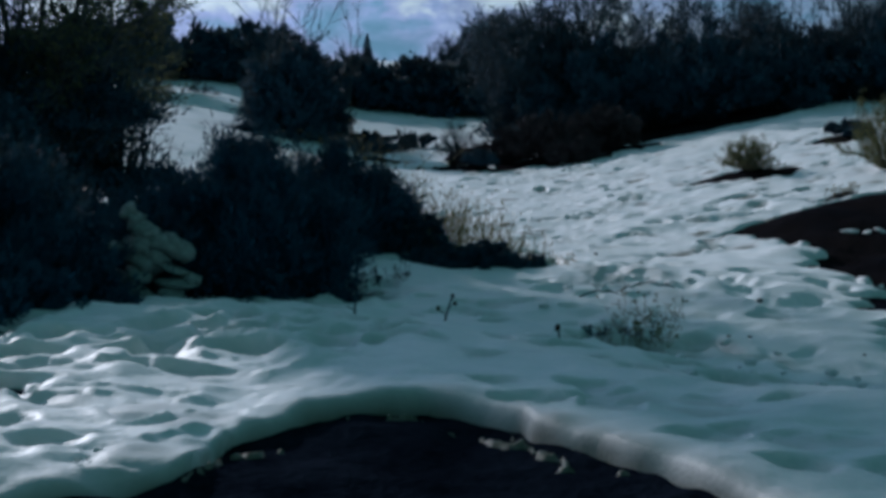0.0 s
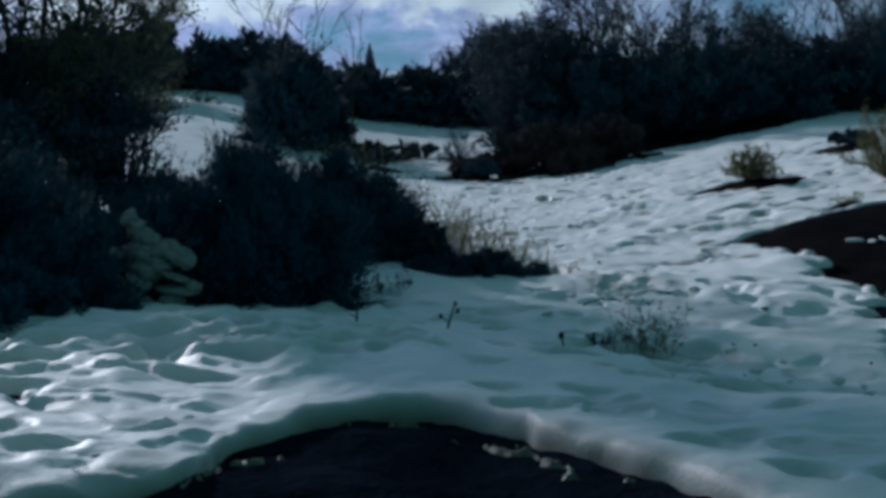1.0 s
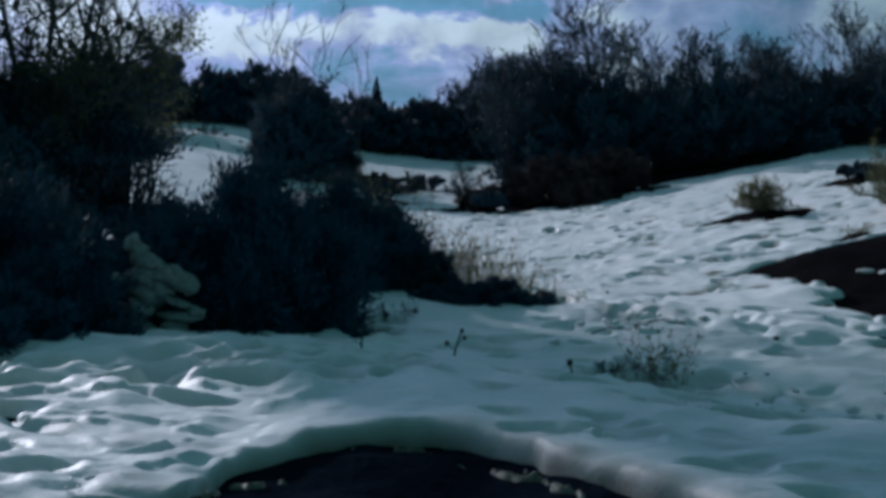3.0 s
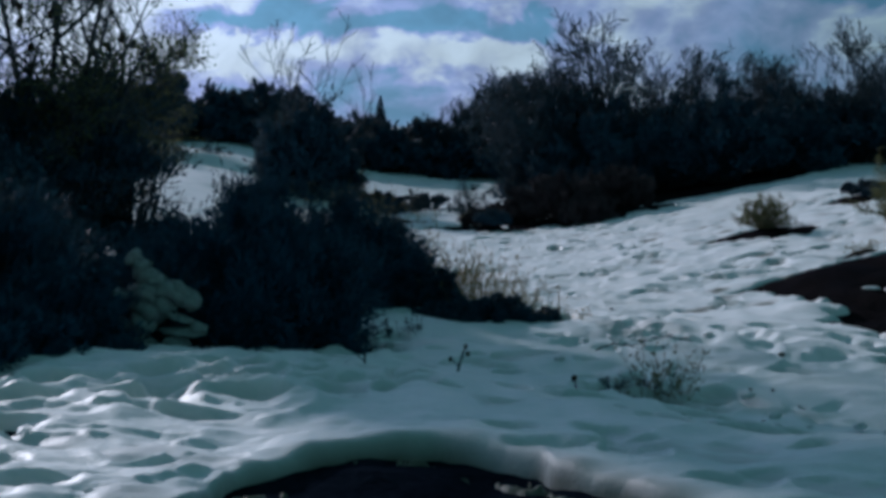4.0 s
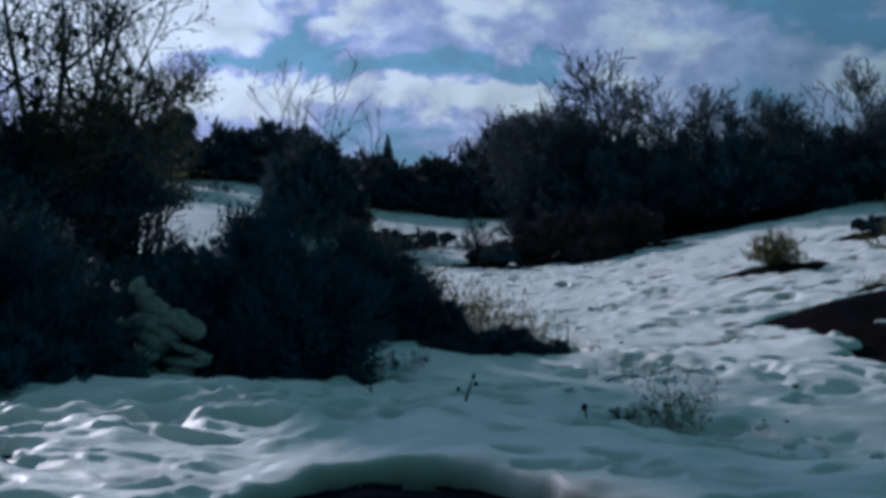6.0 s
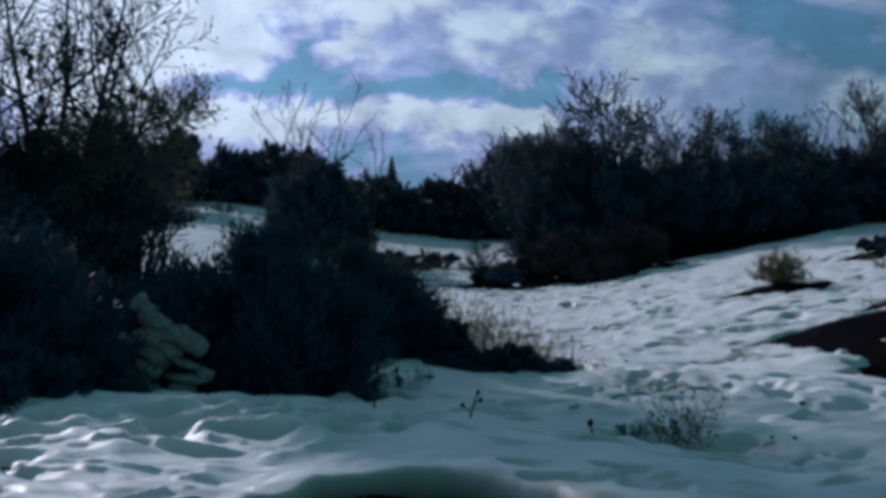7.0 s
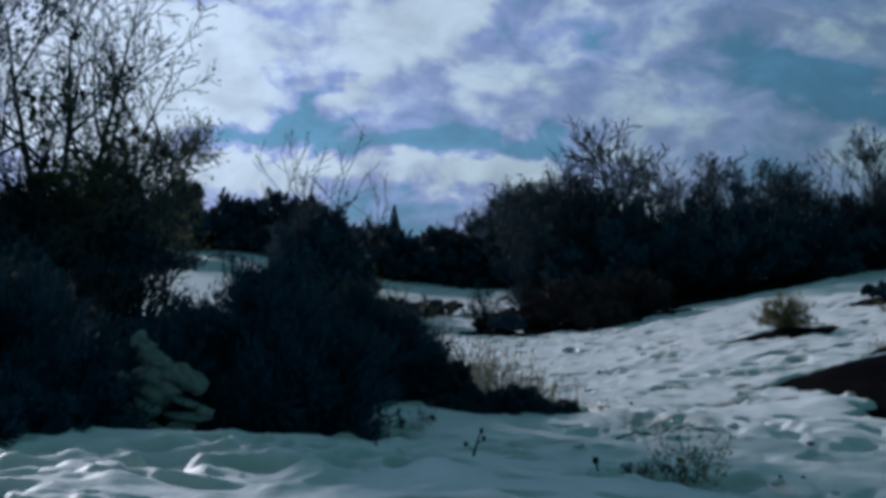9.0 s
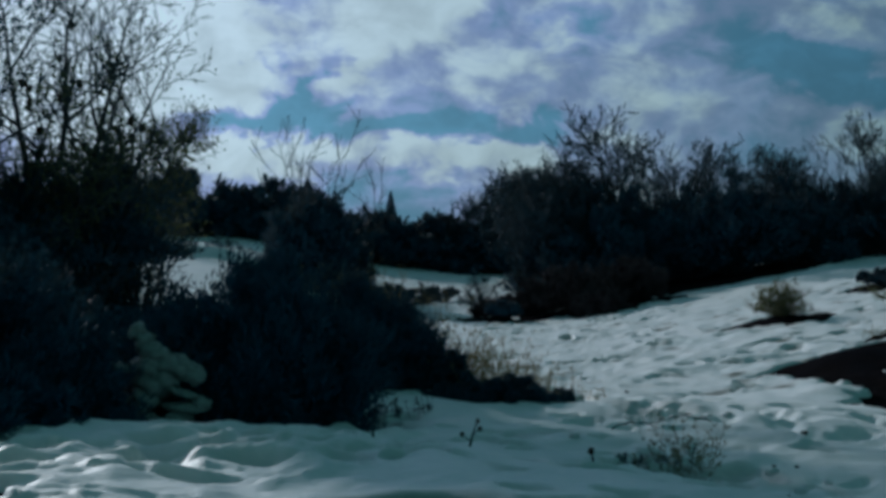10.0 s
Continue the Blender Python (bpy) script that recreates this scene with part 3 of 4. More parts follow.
def broom_bush(name, x, y, rx, ry, high, seed, label, stems=150, sprigs=7, leaves=7000, leaf=(0.15, 0.022), radius=0.011, group="", material=None, stem_material=None, steep=0.8):
    """A thicket of upright rods: they rise close together, fan out and end in brushes of thin sprigs."""
    rng = np.random.RandomState(seed)
    ob = empty(name, x, y, None, label, "thicket", group)
    a, q = rng.uniform(0, 2 * np.pi, stems), np.sqrt(rng.uniform(0, 1, stems))
    root = np.stack([np.cos(a) * q * rx * 0.62, np.sin(a) * q * ry * 0.62, np.full(stems, -0.05)], 1)
    tall = high * (1 - 0.42 * q ** 2) * rng.uniform(0.62, 1.0, stems)
    tip = np.stack([np.cos(a) * q * rx, np.sin(a) * q * ry, tall], 1) + rng.normal(0, 0.07 * high, (stems, 3)) * (1, 1, 0.4)
    mid = root + (tip - root) * np.array([0.38, 0.38, 0.55]) + rng.normal(0, 0.03 * high, (stems, 3))
    one = np.full(stems, 1.0)
    rows = [np.column_stack([root, mid, one * radius * 1.3, one * radius]), np.column_stack([mid, tip, one * radius, one * radius * 0.4])]
    i = np.repeat(np.arange(stems), sprigs)
    t = rng.uniform(0.05, 0.95, len(i))[:, None]
    b = np.where(rng.rand(len(i))[:, None] < 0.3, root[i] + (mid[i] - root[i]) * t, mid[i] + (tip[i] - mid[i]) * t)
    d = (tip[i] - mid[i]) / np.linalg.norm(tip[i] - mid[i], axis=1, keepdims=True) * steep + rng.normal(0, 0.20, (len(i), 3)) + np.array([0, 0, 0.35])
    d /= np.linalg.norm(d, axis=1, keepdims=True)
    e = b + d * (rng.uniform(0.10, 0.26, len(i)) * high)[:, None]
    thin = np.full(len(i), radius * 0.5)
    rows.append(np.column_stack([b, e, thin, thin * 0.6]))
    v, f = tubes(np.concatenate(rows), 3)
    tagged(mesh_object("rod_tangle", v, f, stem_material or TWIG, ob), kind="stuff")
    j = rng.randint(0, len(i), leaves)
    at = b[j] + (e[j] - b[j]) * rng.uniform(0, 1.0, (leaves, 1)) + rng.normal(0, 0.03, (leaves, 3))
    drop = rng.rand(leaves) < 0.9 * (at[:, 2] / high) ** 1.5
    at, way = at[~drop], (d[j] + rng.normal(0, 0.3, (leaves, 3)))[~drop]
    v, f = blades(at, way, rng.uniform(0.6, 1.3, len(at)) * leaf[0], rng.uniform(0.7, 1.3, len(at)) * leaf[1], rng)
    tagged(mesh_object("foliage", v, f, material or SCRUB, ob, smooth_faces=False), kind="stuff")
    return ob


def bare_tree(name, x, y, high, seed, label, category="tree", stems=4, lean=0.25, kids=(6, 5, 4), spread=0.75, radius=0.05, leaves=0, leaf=(0.05, 0.025), leaf_material=None, twig_material=None, levels=3, up=0.12, group="", shrink=0.55, z=None, jitter=0.03, thin=0.003, leaf_top=99.0, leaf_low=-9.0, ways=()):
    """A small many-stemmed tree: trunks, limbs and twigs that thin out, with some leaves left on."""
    rng = np.random.RandomState(seed)
    ob = empty(name, x, y, z, label, category, group)
    twigs, tips = [], []
    for i in range(stems):
        a = i * 2 * np.pi / stems + rng.uniform(-0.5, 0.5)
        way, long, bend = (math.cos(a) * lean, math.sin(a) * lean, 1.0), rng.uniform(0.72, 0.98), up
        if ways:
            way, long, bend = ways[i][:3], ways[i][3], ways[i][4]
        seg, tip = grow(rng, (math.cos(a) * 0.08, math.sin(a) * 0.08, -0.05), way, high * long, radius * rng.uniform(0.7, 1.1), levels, kids, spread, bend, 0.14, shrink, thin=thin)
        v, f = chain(seg[:6], 7)
        stem = mesh_object("trunk", v, f, BARK, ob)
        limb = []
        for n, s in enumerate(seg[6:]):
            if s[8] == levels - 1:
                limb.append(s)
                if len(limb) == (6 if levels > 2 else 5):
                    v, f = chain(limb, 5)
                    mesh_object("limb", v, f, BARK, stem)
                    limb = []
            else:
                twigs.append(s)
        tips += tip
    v, f = tubes(twigs, 3)
    tagged(mesh_object("twig_crown", v, f, twig_material or TWIG, ob), kind="stuff")
    if leaves:
        tips = [t for t in tips if leaf_low < t[0][2] < leaf_top * rng.uniform(0.7, 1.3)]
        v, f = foliage_of(tips, rng, leaves, leaf[0], leaf[1], jitter)
        tagged(mesh_object("foliage", v, f, leaf_material or SCRUB, ob, smooth_faces=False), kind="stuff")
    return ob, tips


def stalks(name, x, y, rx, ry, count, low, high, seed, label, category="grass", material=None, group="", heads=0.3, lean=0.25, thick=0.0034):
    """A tuft of dry stalks with side sprigs, some with seed heads."""
    rng = np.random.RandomState(seed)
    ob = empty(name, x, y, None, label, category, group)
    z0 = top_of(x, y)
    segs, at, way = [], [], []
    for _ in range(count):
        px, py = rng.uniform(-1, 1, 2) * (rx, ry)
        p = np.array([px, py, top_of(x + px, y + py, 0.03) - z0])
        d = unit(np.array([rng.normal(0, lean), rng.normal(0, lean), 1.0]))
        L = rng.uniform(low, high)
        for i in range(4):
            d = unit(d + rng.normal(0, 0.10, 3))
            q = p + d * L / 4
            segs.append((*p, *q, thick * (1 - i * 0.18), thick * (1 - (i + 1) * 0.18)))
            if i > 0:
                for _ in range(2):
                    w = unit(d + rng.normal(0, 0.6, 3))
                    e = q + w * L * rng.uniform(0.08, 0.22)
                    segs.append((*q, *e, thick * 0.6, thick * 0.4))
                    if rng.rand() < heads:
                        at.append(e), way.append(w)
            p = q
        at.append(p), way.append(d)
    v, f = tubes(segs, 3)
    tagged(mesh_object("stalk_tuft", v, f, material or DRY_GRASS, ob), kind="stuff")
    n = 3
    at, way = np.repeat(np.array(at), n, 0), np.repeat(np.array(way), n, 0) + rng.normal(0, 0.5, (len(at) * n, 3))
    v, f = blades(at, way, rng.uniform(0.015, 0.035, len(at)), rng.uniform(0.006, 0.012, len(at)), rng)
    tagged(mesh_object("seed_spray", v, f, material or DRY_GRASS, ob, smooth_faces=False), kind="stuff")
    return ob


def lump_mesh(rng, sx, sy, sz, rough=0.22, cuts=3):
    """A rounded uneven lump as vertices and triangles."""
    bm = bmesh.new()
    bmesh.ops.create_icosphere(bm, subdivisions=cuts, radius=1.0)
    off = Vector(rng.uniform(-50, 50, 3))
    for v in bm.verts:
        n = noise.noise(v.co * 1.3 + off) * 1.0 + noise.noise(v.co * 3.1 + off) * 0.5
        v.co *= 1.0 + rough * n
        v.co = Vector((v.co.x * sx, v.co.y * sy, v.co.z * sz))
    bm.verts.index_update()
    V = np.array([v.co[:] for v in bm.verts])
    Fc = np.array([[v.index for v in f.verts] for f in bm.faces])
    bm.free()
    return V, Fc




# ---- the bushes in the middle ground ----
JUNIPER = "dense dark green juniper bush standing in snow"
dome_bush("juniper_bush", -1.64, 9.15, 0.92, 0.9, 1.10, 41, JUNIPER, leaves=95000, leaf=(0.07, 0.012), stems=110)
dome_bush("juniper_bush", -3.25, 7.5, 1.2, 1.15, 1.06, 42, "dense dark juniper bush with snow caught in its branches", leaves=95000, leaf=(0.07, 0.012), stems=110)
dome_bush("juniper_bush", -2.5, 10.2, 0.8, 0.7, 0.54, 44, JUNIPER, leaves=30000, leaf=(0.06, 0.018), stems=50)
dome_bush("juniper_bush", -1.27, 12.1, 0.78, 0.6, 0.96, 46, JUNIPER, leaves=46000, leaf=(0.07, 0.012), stems=70)
dome_bush("juniper_bush", -2.68, 6.42, 0.70, 0.62, 0.36, 48, "low dark juniper sprawling at the edge of the snow", leaves=30000, leaf=(0.06, 0.014), stems=70, flat=0.5)
dome_bush("juniper_bush", -2.32, 7.2, 0.50, 0.42, 0.34, 50, "low dark juniper sprawling at the edge of the snow", leaves=26000, leaf=(0.06, 0.014), stems=60, flat=0.5)
dome_bush("low_bush", 0.20, 10.78, 0.50, 0.30, 0.21, 43, "low dark heathery bush trailing over the snow", leaves=30000, leaf=(0.05, 0.014), material=SCRUB, stems=60, flat=0.6)
dome_bush("low_bush", -0.16, 11.30, 0.50, 0.34, 0.24, 49, "low dark heathery bush trailing over the snow", leaves=24000, leaf=(0.05, 0.014), material=SCRUB, stems=50, flat=0.5)
dome_bush("low_bush", -0.60, 11.95, 0.50, 0.40, 0.36, 45, "low dark heathery bush at the foot of the juniper", leaves=26000, leaf=(0.05, 0.014), material=SCRUB, stems=50, flat=0.3)

# ---- the bare trees on the left, with scrub at their foot ----
BARE_TREE = "bare grey-barked tree with a few dry leaves and dark seed pods"
tree_a, tips_a = bare_tree("bare_tree", -5.0, 14.6, 4.0, 55, BARE_TREE, stems=10, kids=(8, 7, 6), spread=0.62, shrink=0.42, radius=0.06, leaves=1, leaf=(0.06, 0.028), leaf_material=OLIVE, thin=0.005, leaf_top=2.9, leaf_low=1.2, jitter=0.07,
                           ways=((0.46, -0.1, 0.86, 0.84, 0.02), (0.33, 0.0, 0.95, 0.93, 0.0), (0.10, 0.1, 1.0, 0.98, 0.04), (-0.20, -0.1, 1.0, 0.98, 0.04), (-0.42, 0.0, 0.95, 0.95, 0.04), (0.50, 0.1, 0.80, 0.72, 0.03), (0.58, 0.3, 0.95, 0.60, 0.05), (-0.75, 0.1, 0.85, 0.85, 0.04), (0.62, -0.1, 0.70, 0.55, 0.05), (0.22, -0.2, 1.0, 0.70, 0.04)), group="bare trees")
bare_tree("bare_tree", -5.35, 12.6, 4.0, 53, BARE_TREE, stems=4, lean=0.24, shrink=0.45, kids=(6, 5, 3), spread=0.75, radius=0.055, leaves=2, leaf=(0.05, 0.026), leaf_material=SCRUB, thin=0.005, group="bare trees", leaf_top=2.4)
pods = [t for t in tips_a if t[0][2] > 2.3 and t[0][1] < 0.8]
pick = np.random.RandomState(9)
for i in pick.choice(len(pods), 22, replace=False):
    v, f = lump_mesh(pick, 0.042, 0.042, 0.052, 0.3, 1)
    mesh_object("seed_pod", v + pods[i][0], f, SEED, tree_a, "dark seed pod")
dome_bush("scrub", -5.12, 14.3, 1.6, 1.0, 1.76, 52, "dense dark evergreen scrub under the bare tree", "shrub", 62000, (0.08, 0.028), SCRUB, stems=90, spiky=0.2, hollow=(0.42, 0.95, 0.10))
dome_bush("scrub", -5.5, 12.3, 1.3, 1.0, 1.62, 54, "dense dark evergreen scrub under the bare tree", "shrub", 50000, (0.08, 0.028), SCRUB, stems=90)

TALL_SCRUB = "tall twiggy scrub with olive leaves beside the bare tree"
dome_bush("scrub", -4.6, 14.75, 0.75, 0.7, 2.0, 59, TALL_SCRUB, "shrub", 5000, (0.045, 0.018), OLIVE, stems=60, spiky=0.3, stem_material=TWIG, hollow=(0.2, 1.05, 0.15))
dome_bush("scrub", -5.35, 13.9, 0.9, 0.8, 2.15, 60, TALL_SCRUB, "shrub", 5500, (0.055, 0.024), OLIVE, stems=60, spiky=0.45, stem_material=TWIG)
dome_bush("scrub", -4.25, 15.1, 0.5, 0.5, 1.75, 64, TALL_SCRUB, "shrub", 1800, (0.045, 0.018), OLIVE, stems=34, spiky=0.3, stem_material=TWIG, hollow=(0.0, 1.05, 0.08))

# trees out of view on the left, added to cast shade over the snow
for x, y, seed in ((-8.6, 18.79, 57), (-9.27, 20.79, 58)):
    bare_tree("unseen_shade_tree", x, y, 7.4, seed, "tall unseen evergreen tree added to shade the foreground", stems=3, lean=0.08, kids=(7, 6, 3), spread=0.45, radius=0.09, leaves=8, leaf=(0.12, 0.06), leaf_material=SCRUB, thin=0.008, jitter=0.08, group="evergreen trees")

# a narrower added one, also out of view, for the edge of that shade
bare_tree("unseen_shade_tree", -7.45, 16.35, 6.3, 56, "slender unseen evergreen tree added to shade the foreground", stems=2, lean=0.03, kids=(7, 6, 3), spread=0.35, radius=0.07, leaves=9, leaf=(0.12, 0.06), leaf_material=SCRUB, thin=0.008, jitter=0.08, group="evergreen trees", shrink=0.32)

# ---- the bushes farther back ----
dome_bush("round_bush", -4.8, 30.6, 0.95, 1.0, 1.75, 61, "tall dark round bush standing in the snow", "bush", 22000, (0.17, 0.06), SCRUB, stems=70, spiky=0.35)
dome_bush("round_bush", -4.3, 31.3, 0.6, 0.6, 1.15, 62, "dark bush beside a taller one in the snow", "bush", 12000, (0.16, 0.055), SCRUB, stems=60, spiky=0.3)
HEDGE = "dark evergreen thicket at the far edge of the meadow"
kinds = [dome_bush("thicket_bush", -11.5, 44.5, 2.2, 1.6, 1.8, 71, HEDGE, "thicket", 6500, (0.28, 0.11), SCRUB, group="far thicket", stems=50, spiky=0.2),
         dome_bush("thicket_bush", -8.6, 44.8, 1.9, 1.4, 1.5, 72, HEDGE, "thicket", 6500, (0.28, 0.11), SCRUB, group="far thicket", spiky=0.4, stems=50)]
rng = np.random.RandomState(5)
for i in range(22):
    x, y = -15.0 + i * 1.25 + rng.uniform(-0.4, 0.4), (42.8 if -15.0 + i * 1.25 > -7 else 45.5) + rng.uniform(-1.0, 1.6)
    copy_thing(kinds[i % 2], Matrix.LocRotScale((x, y, top_of(x, y, 0.1)), Euler((0, 0, rng.uniform(0, 6.28))), (1.0, 1.0, rng.uniform(0.62, 0.80) if x < -9.3 else rng.uniform(0.60, 0.82))))

# ---- the thicket on the right ----
RT = "bare grey-brown tree over a dark tangled thicket"
EDGE = "dark tangled thicket of upright rods at the edge of the snow"
wood = [broom_bush("thicket_bush", 0.75, 31.6, 1.35, 1.1, 3.2, 81, EDGE, 190, group="right thicket", leaves=9000),
        broom_bush("thicket_bush", 3.3, 31.8, 1.5, 1.2, 2.7, 82, EDGE, 170, group="right thicket", leaves=8000, steep=0.6),
        dome_bush("thicket_bush", 4.6, 30.2, 1.5, 1.3, 1.5, 83, "dark leafy thicket at the edge of the snow", "thicket", 10000, (0.18, 0.06), SCRUB, group="right thicket", spiky=0.4, stems=60, stem_material=TWIG)]
for i, (kind, x, y, s, zs) in enumerate(((0, -0.75, 43.5, 1.0, 0.70), (0, -1.95, 43.8, 0.9, 0.46), (1, 2.0, 31.6, 0.9, 0.86), (1, 4.4, 32.6, 0.85, 0.82), (2, 2.4, 30.6, 1.05, 1.05), (2, 3.6, 30.6, 0.95, 0.95), (2, 0.95, 31.0, 0.9, 0.85), (2, 5.9, 31.0, 0.9, 0.9), (1, 6.0, 33.0, 0.85, 0.93), (0, 6.9, 34.5, 0.85, 0.72),
                                         (2, 7.4, 32.4, 1.0, 0.8), (1, 8.5, 31.8, 0.8, 0.98), (2, 9.0, 31.2, 1.0, 1.0), (0, 9.6, 33.5, 1.0, 0.9), (2, 0.8, 41.5, 1.2, 0.9), (2, 5.4, 36.0, 1.2, 0.8), (1, 5.2, 36.5, 1.2, 0.8), (2, 8.2, 36.0, 1.2, 0.8), (1, 10.6, 34.0, 1.1, 0.9))):
    copy_thing(wood[kind], Matrix.LocRotScale((x, y, top_of(x, y, 0.05)), Euler((0, 0, i * 1.3)), (s, s, zs)))
trees = [bare_tree("thicket_tree", 2.1, 31.5, 3.45, 91, RT, stems=3, lean=0.16, kids=(6, 5, 5), spread=0.7, radius=0.07, leaves=0, group="right thicket trees", twig_material=TWIG, thin=0.011)[0],
         bare_tree("thicket_tree", 0.75, 31.0, 1.75, 92, RT, stems=9, lean=0.42, kids=(6, 5, 4), radius=0.032, leaves=1, leaf=(0.08, 0.03), leaf_material=SCRUB, group="right thicket trees", up=0.2, thin=0.008)[0],
         bare_tree("thicket_tree", 3.9, 31.5, 2.5, 93, RT, stems=5, lean=0.4, kids=(6, 5, 3), radius=0.05, leaves=1, leaf=(0.08, 0.03), group="right thicket trees", thin=0.008)[0]]
for i, (x, y, s) in enumerate(((5.7, 33.0, 0.92), (6.6, 34.0, 0.80), (8.0, 32.0, 0.80), (9.3, 33.0, 0.85), (3.2, 33.5, 1.12), (10.5, 34.0, 0.85))):
    copy_thing(trees[(i + 1) % 3 if i % 3 else 2], Matrix.LocRotScale((x, y, top_of(x, y, 0.05)), Euler((0, 0, i * 2.1 + 0.4)), (s, s, s)))
for i, (x, y, s) in enumerate(((-0.4, 43.0, 1.4), (-1.5, 43.5, 1.05), (-2.7, 44.0, 0.75), (1.3, 31.8, 1.2), (0.55, 33.0, 1.4))):
    copy_thing(trees[1], Matrix.LocRotScale((x, y, top_of(x, y, 0.05)), Euler((0, 0, i * 1.7 + 0.9)), (s, s, s)))
for i, (x, y, rx, hh) in enumerate(((0.9, 26.3, 1.0, 0.75), (2.1, 27.0, 0.8, 0.7), (-0.35, 26.8, 0.7, 0.30), (1.5, 25.6, 0.5, 0.42), (0.05, 26.9, 0.6, 0.42))):
    dome_bush("brushwood", x, y, rx, 0.6, hh, 100 + i, "low reddish-brown brushwood on thawed ground", "brushwood", 8000, (0.12, 0.026), RED_TWIG, stems=60, group="brushwood", stem_material=RED_TWIG)

# ---- single shrubs on the snowfield ----
dome_bush("small_shrub", 3.60, 18.1, 0.37, 0.34, 0.34, 111, "small dry olive-brown shrub on a thawed patch", "shrub", 4200, (0.045, 0.009), OLIVE, stems=110, spiky=0.55, stem_material=DRY_GRASS)
dome_bush("edge_shrub", 5.16, 16.9, 0.48, 0.45, 0.78, 112, "dry twiggy shrub with olive leaves in the snow", "shrub", 4200, (0.05, 0.012), OLIVE, stems=60, spiky=0.4, stem_material=DRY_GRASS)
dome_bush("dark_clump", 5.75, 21.6, 0.45, 0.4, 0.22, 113, "dark clump of low brush on a thawed patch", "shrub", 4000, (0.08, 0.03), SCRUB, stems=24)
for i, (x, y, r) in enumerate(((-0.3, 25.4, 0.35), (-2.6, 27.5, 0.55), (-3.2, 31.0, 0.8), (-4.1, 30.2, 0.5), (-5.6, 30.1, 0.5), (-1.9, 31.5, 0.5))):
    dome_bush("dark_clump", x, y, r, 0.3, 0.22 + 0.1 * (i % 2), 120 + i, "dark clump of low brush on a thawed patch", "shrub", 4000, (0.08, 0.03), SCRUB, stems=24, group="low clumps")
for i, (x, y, r, hh) in enumerate(((-8.6, 33.4, 0.5, 0.45), (-7.9, 34.6, 0.5, 0.5), (-9.4, 33.8, 0.4, 0.4), (-2.2, 30.3, 0.3, 0.42), (-0.9, 28.8, 0.45, 0.7))):
    dome_bush("dry_shrub", x, y, r, 0.4, hh, 130 + i, "pale dry twiggy shrub in the snow", "shrub", 700, (0.09, 0.02), TWIG, stems=40, spiky=0.4, stem_material=TWIG, group="dry shrubs")

# ---- young bare trees at the far edge ----
bare_tree("bare_sapling", -6.6, 40.5, 3.7, 141, "slender bare sapling with pale twigs against the sky", "sapling", stems=4, lean=0.32, kids=(5, 4), levels=2, radius=0.04, thin=0.011, spread=0.6, shrink=0.5)
bare_tree("bare_sapling", -4.9, 41.0, 2.9, 142, "slender leaning bare sapling", "sapling", stems=2, lean=0.25, kids=(4, 3), levels=2, radius=0.035, thin=0.010, spread=0.5, shrink=0.4)


def conifer(name, x, y, high, wide, seed, label):
    """A narrow young conifer: a trunk with tiers of drooping sprays."""
    r = np.random.RandomState(seed)
    ob = empty(name, x, y, None, label, "tree")
    v, f = tubes([(0, 0, -0.05, 0, 0, high * 0.5, 0.05, 0.03), (0, 0, high * 0.5, 0.04, 0, high, 0.03, 0.008)], 7)
    mesh_object("trunk", v, f, BARK, ob)
    n = 5200
    s = 0.05 + 0.95 * r.uniform(0, 1.0, n) ** 1.25
    a, q = r.uniform(0, 6.283, n), np.sqrt(r.uniform(0, 1, n)) * wide * (1.0 - s) ** 0.8 * r.uniform(0.5, 1.15, n)
    at = np.stack([np.cos(a) * q, np.sin(a) * q, s * high], 1)
    v, f = blades(at, np.stack([np.cos(a), np.sin(a), r.normal(0.1, 0.4, n)], 1), r.uniform(0.10, 0.2, n) * (1.15 - s), r.uniform(0.03, 0.05, n), r)
    tagged(mesh_object("foliage", v, f, NEEDLE, ob, smooth_faces=False), kind="stuff")
    return ob


conifer("young_conifer", -4.5, 43.6, 2.3, 0.42, 143, "narrow dark young conifer at the far edge")

# ---- dry stalks along the bush and weeds in the snow ----
for i, (x, y, rx, ry, n, lo, hi) in enumerate(((-0.35, 12.3, 0.4, 0.4, 90, 0.15, 0.48), (0.12, 12.0, 0.4, 0.4, 80, 0.12, 0.40), (0.50, 11.5, 0.3, 0.3, 50, 0.10, 0.32), (-0.15, 12.9, 0.4, 0.5, 46, 0.2, 0.5), (-0.75, 12.9, 0.3, 0.3, 34, 0.5, 0.95), (-1.7, 12.9, 0.5, 0.4, 60, 0.7, 1.15), (-1.1, 13.0, 0.4, 0.4, 50, 0.7, 1.15), (-0.60, 12.7, 0.4, 0.4, 90, 0.25, 0.62), (-0.2, 13.3, 0.4, 0.4, 50, 0.25, 0.6), (0.75, 10.9, 0.25, 0.25, 16, 0.06, 0.15))):
    stalks("dry_stalks", x, y, rx, ry, n, lo, hi, 200 + i, "tuft of dry pale stalks beside the dark bush", "dry grass", group="dry stalks")
stalks("twiggy_weed", 1.28, 7.62, 0.17, 0.12, 52, 0.10, 0.32, 220, "pale dry twiggy weed sticking out of trodden snow", "weed", DRY_GRASS, lean=0.45, thick=0.0020)
stalks("twiggy_weed", 1.22, 7.60, 0.12, 0.10, 5, 0.08, 0.22, 223, "dark twiggy weed sticking out of trodden snow", "weed", TWIG, lean=0.5)
